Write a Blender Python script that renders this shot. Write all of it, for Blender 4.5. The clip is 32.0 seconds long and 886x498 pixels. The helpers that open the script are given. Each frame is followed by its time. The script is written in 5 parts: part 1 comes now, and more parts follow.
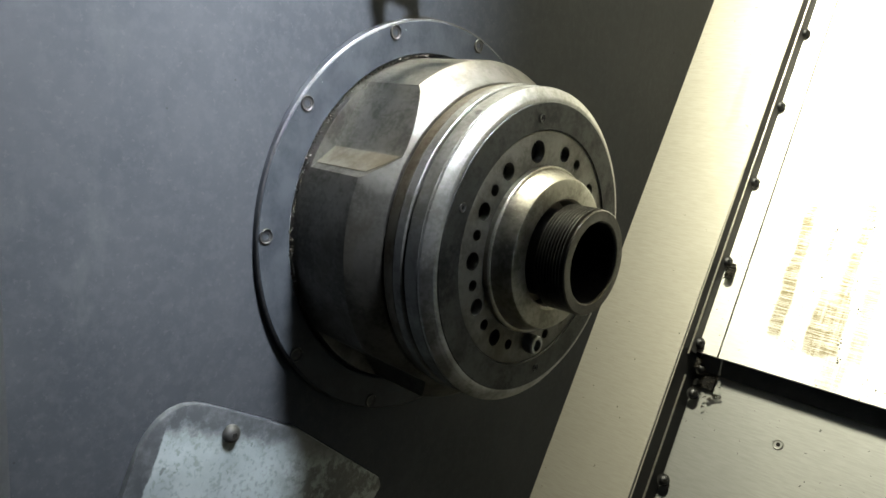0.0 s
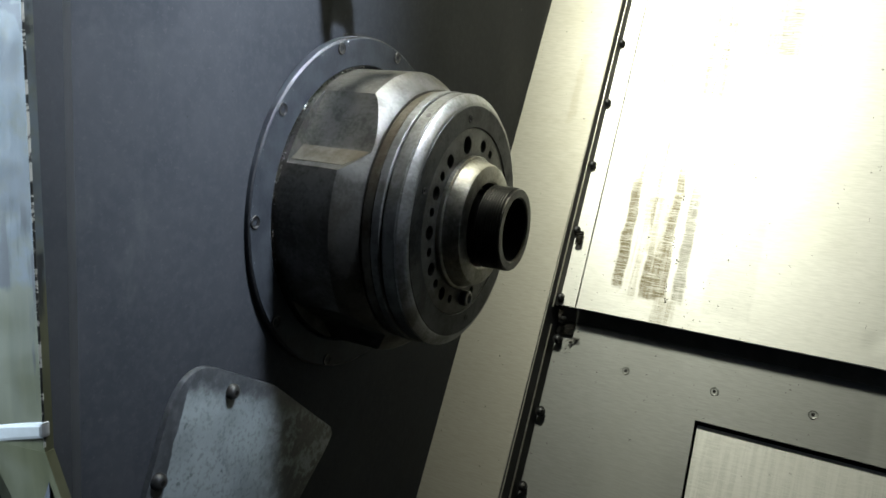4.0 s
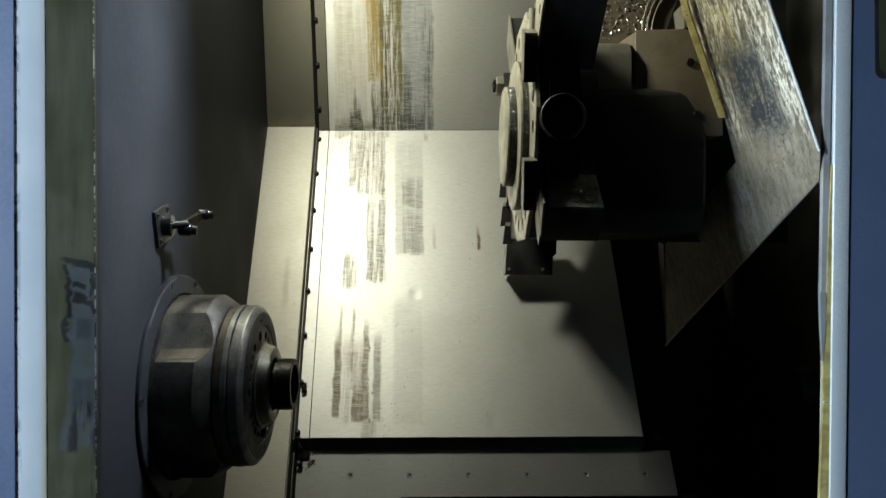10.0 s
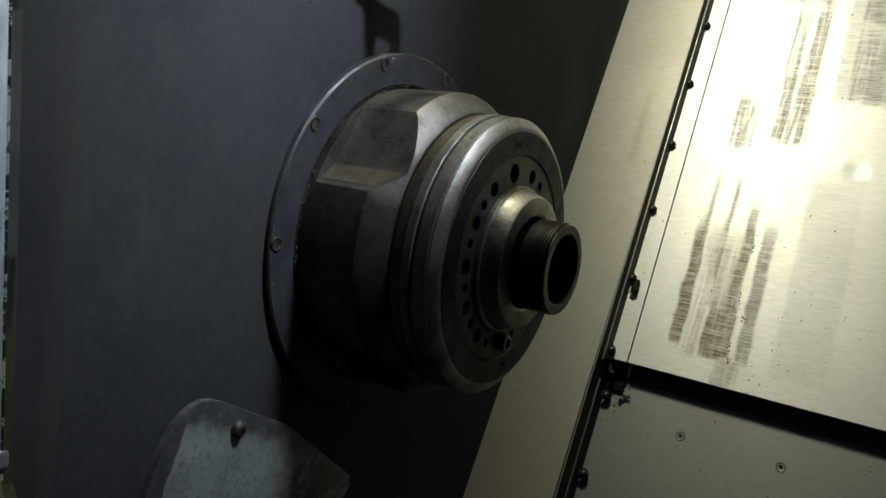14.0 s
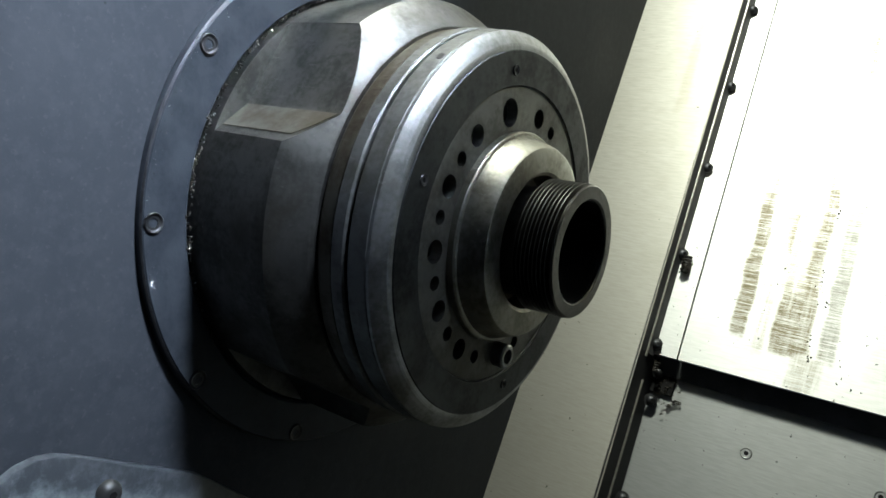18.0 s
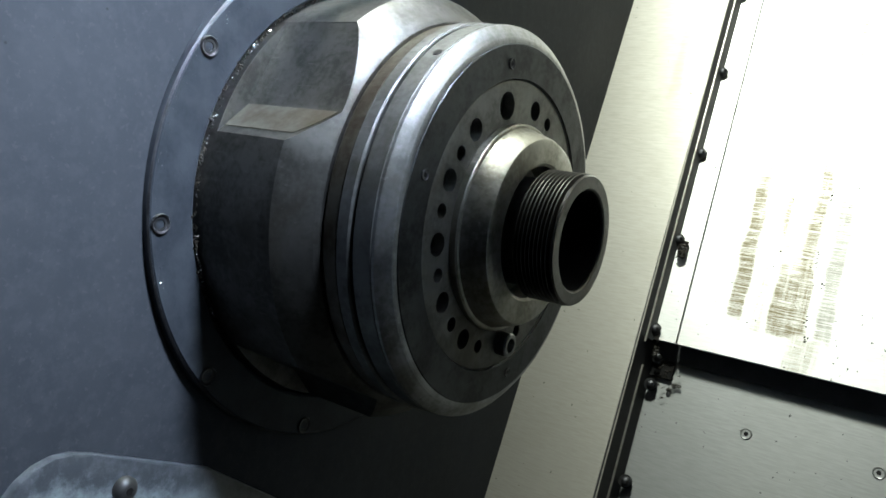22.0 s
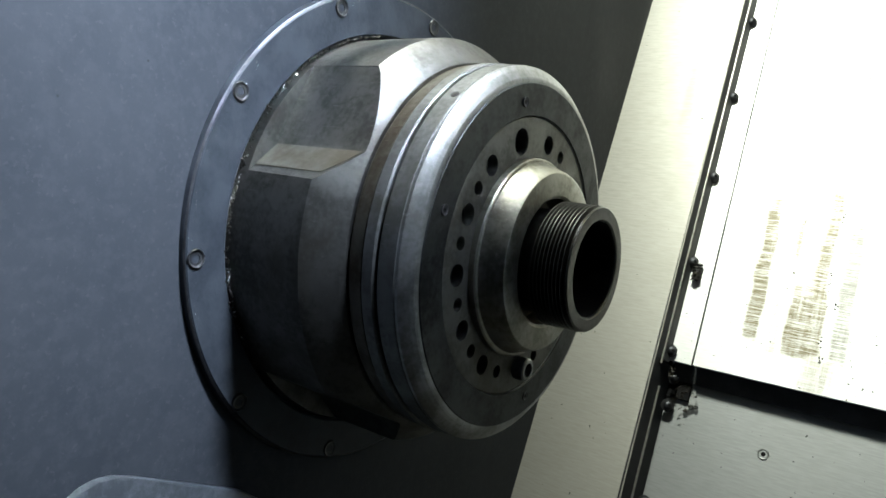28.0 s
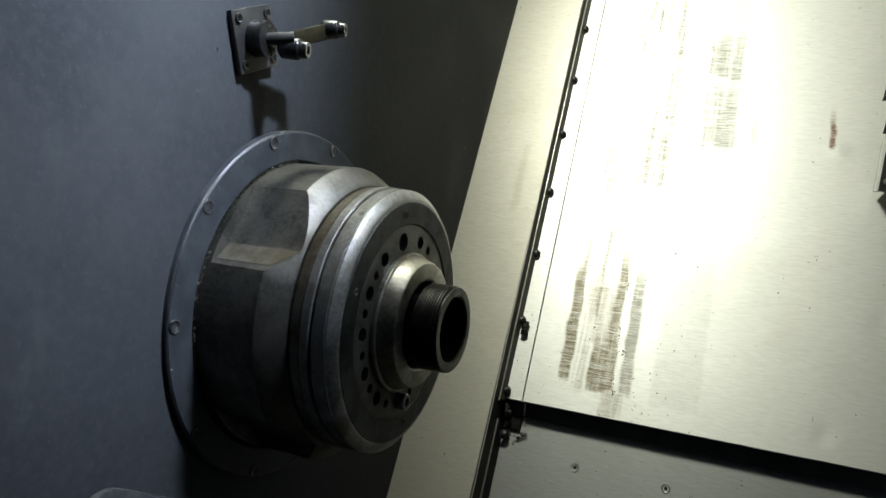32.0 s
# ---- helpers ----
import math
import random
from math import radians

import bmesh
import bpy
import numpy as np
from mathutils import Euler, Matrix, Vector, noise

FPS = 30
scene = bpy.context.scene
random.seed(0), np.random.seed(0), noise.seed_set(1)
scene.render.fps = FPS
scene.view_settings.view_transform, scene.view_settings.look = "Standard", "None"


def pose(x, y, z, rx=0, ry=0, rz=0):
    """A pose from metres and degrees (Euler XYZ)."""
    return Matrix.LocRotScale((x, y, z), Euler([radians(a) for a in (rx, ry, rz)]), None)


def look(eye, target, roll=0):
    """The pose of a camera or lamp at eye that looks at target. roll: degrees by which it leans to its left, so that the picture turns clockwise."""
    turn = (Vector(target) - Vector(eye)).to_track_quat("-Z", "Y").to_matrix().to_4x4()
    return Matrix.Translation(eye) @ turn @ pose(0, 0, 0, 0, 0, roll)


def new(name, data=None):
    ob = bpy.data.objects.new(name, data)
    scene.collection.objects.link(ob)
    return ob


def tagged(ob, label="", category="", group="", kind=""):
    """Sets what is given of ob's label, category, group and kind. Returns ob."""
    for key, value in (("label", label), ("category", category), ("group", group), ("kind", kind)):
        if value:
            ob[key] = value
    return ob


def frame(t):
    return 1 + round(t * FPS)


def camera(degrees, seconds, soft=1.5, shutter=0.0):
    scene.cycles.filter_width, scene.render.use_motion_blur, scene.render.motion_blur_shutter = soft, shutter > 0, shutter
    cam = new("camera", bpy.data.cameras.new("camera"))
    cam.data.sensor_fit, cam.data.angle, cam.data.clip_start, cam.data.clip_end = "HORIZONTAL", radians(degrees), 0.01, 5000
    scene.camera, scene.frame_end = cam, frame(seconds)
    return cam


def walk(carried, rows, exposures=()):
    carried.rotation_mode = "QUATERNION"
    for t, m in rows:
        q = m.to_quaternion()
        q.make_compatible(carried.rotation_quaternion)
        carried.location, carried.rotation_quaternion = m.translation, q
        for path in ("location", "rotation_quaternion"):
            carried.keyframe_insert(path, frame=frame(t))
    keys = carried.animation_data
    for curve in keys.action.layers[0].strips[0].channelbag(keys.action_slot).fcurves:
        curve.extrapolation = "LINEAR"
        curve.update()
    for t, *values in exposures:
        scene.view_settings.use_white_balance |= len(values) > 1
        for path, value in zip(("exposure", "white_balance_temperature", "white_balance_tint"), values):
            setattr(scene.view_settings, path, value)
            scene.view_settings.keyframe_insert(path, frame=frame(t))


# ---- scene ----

# Camera and walk
cam = camera(62.47, 32.0, soft=1.6)
PATH = [
    (0, (0.3096, -0.3223, 1.0764), (-0.0195, 0.0402, 0.9749), 4.92),
    (0.5, (0.3102, -0.3238, 1.0771), (-0.0175, 0.0399, 0.9750), 4.99),
    (1, (0.3114, -0.3256, 1.0767), (-0.0169, 0.0378, 0.9759), 4.94),
    (1.5, (0.3116, -0.3292, 1.0771), (-0.0181, 0.0330, 0.9766), 4.92),
    (2, (0.3118, -0.3379, 1.0779), (-0.0157, 0.0260, 0.9764), 4.86),
    (2.5, (0.3174, -0.3541, 1.0791), (-0.0061, 0.0129, 0.9758), 4.76),
    (4.5, (0.2914, -0.4964, 1.0782), (0.1302, -0.0299, 0.9982), 4.45),
    (5, (0.2906, -0.5521, 1.0792), (0.1903, -0.0645, 1.0324), 4.29),
    (5.5, (0.3196, -0.6002, 1.0919), (0.2512, -0.1051, 1.0772), 4.14),
    (6, (0.3339, -0.6242, 1.1146), (0.2790, -0.1273, 1.1253), 3.47),
    (6.5, (0.2976, -0.6767, 1.1294), (0.2700, -0.1785, 1.1629), 2.42),
    (7, (0.2803, -0.7035, 1.1269), (0.2693, -0.2050, 1.1636), 1.57),
    (7.5, (0.2740, -0.7315, 1.1235), (0.2739, -0.2321, 1.1489), 0.85),
    (8, (0.2660, -0.7537, 1.1205), (0.2758, -0.2541, 1.1374), 0.24),
    (8.5, (0.2560, -0.7625, 1.1187), (0.2689, -0.2629, 1.1328), 0.53),
    (9, (0.2584, -0.7673, 1.1205), (0.2675, -0.2676, 1.1329), 0.40),
    (9.5, (0.2717, -0.7887, 1.1196), (0.2756, -0.2889, 1.1342), 0.21),
    (10, (0.2822, -0.8090, 1.1196), (0.2842, -0.3093, 1.1371), -0.22),
    (10.5, (0.2866, -0.8130, 1.1222), (0.2860, -0.3134, 1.1428), -0.20),
    (11, (0.2843, -0.8025, 1.1227), (0.2809, -0.3029, 1.1427), -0.20),
    (11.5, (0.2790, -0.7736, 1.1205), (0.2696, -0.2738, 1.1313), 0.63),
    (12, (0.2682, -0.7113, 1.1140), (0.2349, -0.2124, 1.1119), 2.25),
    (12.5, (0.2545, -0.6180, 1.0931), (0.1549, -0.1281, 1.0809), 3.85),
    (13, (0.2740, -0.5255, 1.0742), (0.1137, -0.0523, 1.0544), 6.50),
    (13.5, (0.2807, -0.4466, 1.0694), (0.0644, 0.0019, 1.0240), 8.19),
    (14, (0.2848, -0.4050, 1.0652), (0.0262, 0.0170, 0.9945), 7.04),
    (14.5, (0.2990, -0.3866, 1.0628), (0.0145, 0.0169, 0.9839), 6.12),
    (15, (0.3044, -0.3681, 1.0623), (0.0091, 0.0264, 0.9780), 6.00),
    (15.5, (0.3059, -0.3434, 1.0618), (0.0047, 0.0454, 0.9717), 5.81),
    (17.5, (0.2433, -0.2729, 1.0537), (-0.0386, 0.1297, 0.9617), 5.91),
    (18, (0.2414, -0.2736, 1.0515), (-0.0377, 0.1306, 0.9583), 5.49),
    (18.5, (0.2397, -0.2739, 1.0500), (-0.0386, 0.1307, 0.9562), 5.09),
    (19, (0.2399, -0.2739, 1.0504), (-0.0388, 0.1300, 0.9547), 4.87),
    (19.5, (0.2402, -0.2739, 1.0507), (-0.0389, 0.1294, 0.9534), 4.63),
    (20, (0.2404, -0.2738, 1.0516), (-0.0389, 0.1287, 0.9517), 4.43),
    (20.5, (0.2404, -0.2740, 1.0511), (-0.0391, 0.1283, 0.9510), 4.23),
    (21, (0.2408, -0.2753, 1.0514), (-0.0375, 0.1276, 0.9503), 4.08),
    (21.5, (0.2411, -0.2772, 1.0525), (-0.0353, 0.1269, 0.9512), 4.15),
    (22, (0.2426, -0.2795, 1.0529), (-0.0334, 0.1255, 0.9541), 3.99),
    (22.5, (0.2434, -0.2813, 1.0541), (-0.0322, 0.1244, 0.9566), 3.91),
    (23, (0.2443, -0.2828, 1.0551), (-0.0313, 0.1233, 0.9593), 3.81),
    (23.5, (0.2443, -0.2841, 1.0559), (-0.0312, 0.1224, 0.9619), 3.78),
    (24, (0.2450, -0.2851, 1.0567), (-0.0311, 0.1215, 0.9645), 3.72),
    (24.5, (0.2446, -0.2858, 1.0577), (-0.0315, 0.1209, 0.9664), 3.64),
    (25, (0.2443, -0.2865, 1.0575), (-0.0324, 0.1203, 0.9684), 3.45),
    (25.5, (0.2442, -0.2867, 1.0577), (-0.0335, 0.1197, 0.9698), 3.33),
    (27.5, (0.2473, -0.2895, 1.0607), (-0.0360, 0.1126, 0.9714), 3.31),
    (28, (0.2493, -0.2914, 1.0602), (-0.0381, 0.1084, 0.9737), 3.12),
    (28.5, (0.2517, -0.2933, 1.0611), (-0.0394, 0.1041, 0.9756), 3.09),
    (29, (0.2534, -0.2958, 1.0610), (-0.0405, 0.1001, 0.9782), 2.91),
    (29.5, (0.2542, -0.2986, 1.0622), (-0.0413, 0.0963, 0.9807), 2.99),
    (30, (0.2557, -0.3019, 1.0631), (-0.0415, 0.0923, 0.9837), 2.97),
    (30.5, (0.2576, -0.3100, 1.0657), (-0.0341, 0.0884, 0.9868), 3.10),
    (31, (0.2682, -0.3303, 1.0711), (-0.0092, 0.0793, 0.9986), 3.46),
    (31.5, (0.2874, -0.3679, 1.0792), (0.0354, 0.0599, 1.0205), 4.17),
    (32, (0.2965, -0.4251, 1.0903), (0.0961, 0.0310, 1.0478), 4.61),
]
walk(cam, [(t, look(eye, target, roll)) for t, eye, target, roll in PATH],
     exposures=[(0, 2.0, 6700, 10), (1, 1.92, 6350, 10), (2.5, 1.65, 6150, 10), (4.5, 0.55, 6250, 10), (6, -0.62, 6500, 10), (7, -0.6, 6500, 10), (8, -0.48, 6400, 10), (11, -0.43, 6350, 10), (12, -0.42, 6350, 10), (13, -0.6, 6450, 10), (14, -0.3, 6600, 10), (15.5, 0.75, 6400, 10), (17.5, 1.25, 5800, 10), (22, 1.45, 5650, 10), (27, 1.65, 5650, 10), (29, 1.45, 5750, 10), (30, 1.4, 5750, 10), (31, 1.27, 5900, 10), (32, 0.55, 6050, 10)])

# World: the dim cool workshop in front of the open door
world = bpy.data.worlds.new("workshop_air")
scene.world = world
world.use_nodes = True
bg = world.node_tree.nodes["Background"]
bg.inputs["Color"].default_value = (0.55, 0.72, 1.0, 1)
bg.inputs["Strength"].default_value = 0.005

# One unit of the machine plan in metres; the spindle axis lies along x at height Z0
U, Z0 = 0.115, 1.0
SY, SZ = 0.4756, 0.8796  # run and rise of the slanted bed covers
LEAN = 0.0229  # the covers' edges lean this much per unit up the slope


def w(x, y, z):
    return Vector((x * U, y * U, z * U + Z0))


def sh(x, a, off=0.0):
    """A point of the slanted cover: x along the spindle, a up the slope, off proud of it."""
    return w(x - LEAN * a, 2.4475 + SY * a - SZ * off, -1.051 + SZ * a + SY * off)


UPY, UPZ = -0.243, 0.97  # the upper cover leans forward
TOP = 5.07  # length of the bed cover up its slope
CREASE = -1.051 + SZ * TOP


def up(x, a, off=0.0):
    """A point of the upper cover, a up from its crease with the bed cover."""
    return w(x - LEAN * TOP, 2.4475 + SY * TOP + UPY * a - UPZ * off, CREASE + UPZ * a + UPY * off)


# The turret side and the door posts stand slightly askew to the spindle axis
ASKEW = Matrix.Translation(w(3.348, 1.244, 2.664)) @ pose(0, 0, 0, 0.55, 0.55, 0.25) @ Matrix.Translation(-w(3.3, 1.3, 2.68))


SLOPE = Vector((-LEAN, SY, SZ)).normalized()
SNORM = Vector((0, -SZ, SY))
UNORM = Vector((0, -UPZ, UPY))


def wall_x(y):
    return -0.03 - 0.05 * (y + 1.1)


def lamp(name, energy, colour, m, size, size_y, spread=180):
    data = bpy.data.lights.new(name, "AREA")
    data.energy, data.color = energy, colour
    data.shape, data.size, data.size_y, data.spread = "RECTANGLE", size, size_y, radians(spread)
    ob = new(name, data)
    ob.matrix_world = m
    return ob


# Warm work lamp under the roof beside the headstock wall; cool strip light of the workshop above the door
lamp("work_lamp_light", 10, (0.94, 0.94, 0.75), look(w(0.15, 0.6, 6.4), w(6.0, 2.2, 3.4)), 0.07, 0.14)
lamp("workshop_strip_light", 2.0, (0.82, 0.90, 1.0), look(w(7.6, -0.25, 13.3), w(0.0, -0.8, 2.75)), 0.3, 0.07, 20)
# Unseen fill lamp added to brighten the white door frame and door edge
lamp("added_post_fill", 15, (0.70, 0.86, 1.0), look(w(-12, -9.6, 4), w(0, -2.5, 1)), 0.2, 1.2, 60)


# Materials
class Mat:
    """A procedural material with short names for its nodes."""

    def __init__(self, name, rough=0.5, metal=0.0, spec=0.5):
        self.m = bpy.data.materials.new(name)
        self.m.use_nodes = True
        self.t = self.m.node_tree
        self.b = self.t.nodes["Principled BSDF"]
        self.b.inputs["Metallic"].default_value = metal
        self.b.inputs["Roughness"].default_value = rough
        self.b.inputs["Specular IOR Level"].default_value = spec
        self.co = self.t.nodes.new("ShaderNodeTexCoord").outputs["Object"]

    def put(self, socket, value):
        if hasattr(value, "links"):
            self.t.links.new(value, socket)
        else:
            socket.default_value = value

    def math(self, op, a, b=0.0, clamp=False):
        n = self.t.nodes.new("ShaderNodeMath")
        n.operation, n.use_clamp = op, clamp
        self.put(n.inputs[0], a)
        self.put(n.inputs[1], b)
        return n.outputs[0]

    def axes(self):
        n = self.t.nodes.new("ShaderNodeSeparateXYZ")
        self.put(n.inputs[0], self.co)
        return n.outputs

    def noise(self, scale, detail=4, stretch=(1, 1, 1), rough=0.55, warp=0.0):
        mp = self.t.nodes.new("ShaderNodeMapping")
        mp.inputs["Scale"].default_value = stretch
        self.put(mp.inputs["Vector"], self.co)
        n = self.t.nodes.new("ShaderNodeTexNoise")
        n.inputs["Scale"].default_value, n.inputs["Detail"].default_value = scale, detail
        n.inputs["Roughness"].default_value, n.inputs["Distortion"].default_value = rough, warp
        self.put(n.inputs["Vector"], mp.outputs[0])
        return n.outputs["Fac"]

    def cells(self, scale):
        n = self.t.nodes.new("ShaderNodeTexVoronoi")
        n.inputs["Scale"].default_value = scale
        self.put(n.inputs["Vector"], self.co)
        return n.outputs["Distance"]

    def ramp(self, v, lo, hi, a=0.0, b=1.0, smooth=True):
        n = self.t.nodes.new("ShaderNodeMapRange")
        n.interpolation_type = "SMOOTHSTEP" if smooth else "LINEAR"
        self.put(n.inputs["Value"], v)
        for key, value in (("From Min", lo), ("From Max", hi), ("To Min", a), ("To Max", b)):
            n.inputs[key].default_value = value
        return n.outputs["Result"]

    def mix(self, fac, a, b):
        n = self.t.nodes.new("ShaderNodeMix")
        n.data_type = "RGBA"
        self.put(n.inputs["Factor"], fac)
        for socket, value in ((n.inputs["A"], a), (n.inputs["B"], b)):
            self.put(socket, (*value, 1) if isinstance(value, tuple) else value)
        return n.outputs["Result"]

    def colour(self, value):
        self.put(self.b.inputs["Base Color"], (*value, 1) if isinstance(value, tuple) else value)
        return self

    def rough(self, value):
        self.put(self.b.inputs["Roughness"], value)
        return self

    def metal(self, value):
        self.put(self.b.inputs["Metallic"], value)
        return self

    def bump(self, height, strength=0.3, distance=0.001):
        n = self.t.nodes.new("ShaderNodeBump")
        n.inputs["Strength"].default_value, n.inputs["Distance"].default_value = strength, distance
        self.put(n.inputs["Height"], height)
        self.put(self.b.inputs["Normal"], n.outputs[0])
        return self

    def brushed(self, along, amount):
        n = self.t.nodes.new("ShaderNodeCombineXYZ")
        for k in range(3):
            n.inputs[k].default_value = along[k]
        self.b.inputs["Anisotropic"].default_value = amount
        self.put(self.b.inputs["Tangent"], n.outputs[0])
        return self


def paint(name, base, worn, scale=14, rough=(0.38, 0.55), metal=0.0, bump=0.15, fine=420, spec=0.5):
    m = Mat(name, metal=metal, spec=spec)
    big, small = m.noise(scale, 5), m.noise(fine, 3)
    m.colour(m.mix(m.ramp(big, 0.38, 0.66), m.mix(m.ramp(small, 0.3, 0.75), base, tuple(c * 0.82 for c in base)), worn))
    m.rough(m.ramp(big, 0.3, 0.7, *rough)).bump(m.math("ADD", small, m.math("MULTIPLY", big, 2.0)), bump, 0.0004)
    return m.m


def turned_metal(name, base, dark, rough=0.3, rings=9000, aniso=0.5):
    """Machined steel: fine rings about the spindle axis, oil and dirt in patches."""
    m = Mat(name, metal=1.0)
    x, y, z = m.axes()
    z = m.math("SUBTRACT", z, Z0)
    r = m.math("SQRT", m.math("ADD", m.math("MULTIPLY", y, y), m.math("MULTIPLY", z, z)))
    ring = m.math("SINE", m.math("MULTIPLY", m.math("ADD", r, m.math("MULTIPLY", x, 0.7)), rings))
    patch, grain, smudge = m.noise(60, 6), m.noise(420, 4), m.noise(26, 7, rough=0.65, warp=0.6)
    scratch = m.noise(90, 5, (1, 9, 9), 0.7)
    col = m.mix(m.ramp(m.math("ADD", patch, m.math("MULTIPLY", grain, 0.5)), 0.62, 0.95), base, dark)
    col = m.mix(m.ramp(smudge, 0.50, 0.66, 0, 0.45), col, tuple(c * k for c, k in zip(dark, (0.9, 0.82, 0.7))))
    col = m.mix(m.ramp(scratch, 0.60, 0.68, 0, 0.35), col, tuple(min(1, c * 1.6) for c in base))
    m.colour(col)
    m.rough(m.math("ADD", m.ramp(smudge, 0.3, 0.7, rough, rough + 0.16), m.math("MULTIPLY", grain, 0.10)))
    m.bump(m.math("ADD", m.math("ADD", m.math("MULTIPLY", ring, 0.5), grain), m.math("MULTIPLY", patch, 2.0)), 0.08, 0.0004)
    return m.m


def cover_steel(name, stains, base=(0.60, 0.59, 0.555), tangent=None, origin=None, rise=SZ, lean=LEAN, dents=(), gain=1.0):
    """Ground stainless sheet with oil stains. stains: (x0, x1, a0, a1, strength, colour, streak) in plan units."""
    m = Mat(name, metal=0.86, rough=0.5)
    x, y, z = m.axes()
    a = m.math("DIVIDE", m.math("ADD", m.math("DIVIDE", m.math("SUBTRACT", z, Z0), U), -origin), rise)
    u = m.math("ADD", m.math("DIVIDE", x, U), m.math("MULTIPLY", a, lean))
    grain = m.noise(30, 6, (3.0, 30, 30))
    broad = m.noise(9, 4)
    col = m.mix(m.ramp(grain, 0.25, 0.8), base, tuple(c * 0.86 for c in base))
    col = m.mix(m.ramp(broad, 0.45, 0.75, 0, 0.35), col, tuple(c * 0.72 for c in (base[0], base[1], base[2] * 0.92)))
    upstreak = m.math("ADD", m.math("MULTIPLY", m.noise(12, 4, (16, 0.6, 0.6), 0.6), 0.6), m.math("MULTIPLY", m.noise(26, 4, (20, 1.2, 1.2), 0.6), 0.4))
    hatch = m.noise(46, 6, (1.0, 34, 34), 0.75)
    blot = m.noise(34, 5)
    soil = 0.0
    for x0, x1, a0, a1, strength, tint, streak in stains:
        wob = m.math("MULTIPLY", m.math("SUBTRACT", blot, 0.5), 0.07)
        ux, ax = m.math("ADD", u, wob), m.math("ADD", a, m.math("MULTIPLY", wob, 5.0))
        e, f = 0.018, 0.10
        box = m.math("MULTIPLY", m.math("MULTIPLY", m.ramp(ux, x0 - e, x0 + e), m.ramp(ux, x1 - e, x1 + e, 1, 0)),
                     m.math("MULTIPLY", m.ramp(ax, a0 - f * 0.4, a0 + f * 0.4), m.ramp(ax, a1 - f * 2, a1 + f * 2, 1, 0)))
        tex = m.math("MULTIPLY", m.ramp(upstreak, 0.5 - streak, 0.60), m.ramp(hatch, 0.36, 0.60, 0.12, 1.0))
        mask = m.math("MULTIPLY", m.math("MULTIPLY", box, tex), strength * gain, True)
        col = m.mix(mask, col, tint)
        soil = m.math("MAXIMUM", mask, soil)
    m.colour(col)
    m.rough(m.math("ADD", m.ramp(grain, 0.2, 0.8, 0.49, 0.58), m.math("MULTIPLY", soil, 0.25)))
    m.metal(m.math("SUBTRACT", 0.86, m.math("MULTIPLY", soil, 0.5)))
    height = m.math("ADD", m.math("MULTIPLY", grain, 0.03), m.math("MULTIPLY", broad, 0.5))
    for du, da, depth in dents:
        d = m.math("SQRT", m.math("ADD", m.math("POWER", m.math("SUBTRACT", u, du), 2.0), m.math("POWER", m.math("SUBTRACT", a, da), 2.0)))
        height = m.math("ADD", height, m.ramp(d, 0.0, 0.13, depth, 0.0))
    m.bump(height, 0.5, 0.0012)
    if tangent:
        m.brushed(tangent, 0.4)
    return m.m


BROWN, GREY, RUST, YELLOW = (0.19, 0.155, 0.08), (0.24, 0.24, 0.225), (0.10, 0.035, 0.012), (0.29, 0.205, 0.04)
OLIVE, DRAB = (0.11, 0.095, 0.03), (0.175, 0.16, 0.12)
M_BED = cover_steel("bed_cover_steel", [
    (1.035, 1.13, 0.26, 1.36, 1.2, BROWN, 0.5), (1.085, 1.12, 1.30, 1.85, 0.6, BROWN, 0.4), (1.16, 1.26, 0.17, 1.38, 0.5, BROWN, 0.12), (1.26, 1.295, 0.9, 1.80, 0.7, BROWN, 0.3),
    (1.425, 1.50, 0.6, 1.54, 1.0, BROWN, 0.4), (1.29, 1.515, 0.20, 0.66, 1.15, BROWN, 0.35), (1.27, 1.44, 0.64, 1.25, 0.6, BROWN, 0.2), (1.57, 1.67, 0.20, 1.37, 0.8, DRAB, 0.4), (1.84, 2.23, 0.17, 1.95, 0.22, GREY, 0.5),
    (1.10, 1.23, 3.95, 4.90, 0.8, DRAB, 0.12), (1.24, 1.69, 3.79, 4.90, 1.0, DRAB, 0.14), (1.42, 1.715, 2.25, 3.79, 0.9, DRAB, 0.12), (1.09, 1.285, 2.17, 2.68, 0.8, DRAB, 0.10),
    (1.85, 2.285, 2.72, 4.84, 0.45, GREY, 0.5), (1.96, 2.27, 3.55, 4.05, 0.9, (0.17, 0.165, 0.14), 0.3), (1.96, 2.27, 2.74, 3.45, 0.75, (0.17, 0.165, 0.14), 0.3), (2.305, 2.365, 4.82, 4.92, 1.3, BROWN, 0.5),
    (0.86, 1.75, 4.92, 5.06, 1.0, BROWN, 0.10), (2.41, 2.46, 2.77, 3.16, 0.5, BROWN, 0.6), (3.08, 3.12, 2.81, 3.13, 1.8, RUST, 0.6), (1.43, 1.615, 0.02, 0.20, 0.8, BROWN, 0.2)],
    tangent=SLOPE, origin=-1.051, gain=0.95, dents=((2.145, 2.06, -0.9), (3.15, 2.78, 0.6), (3.5, 1.15, -0.5), (3.15, 0.20, -0.5), (2.7, 0.95, 0.3)))
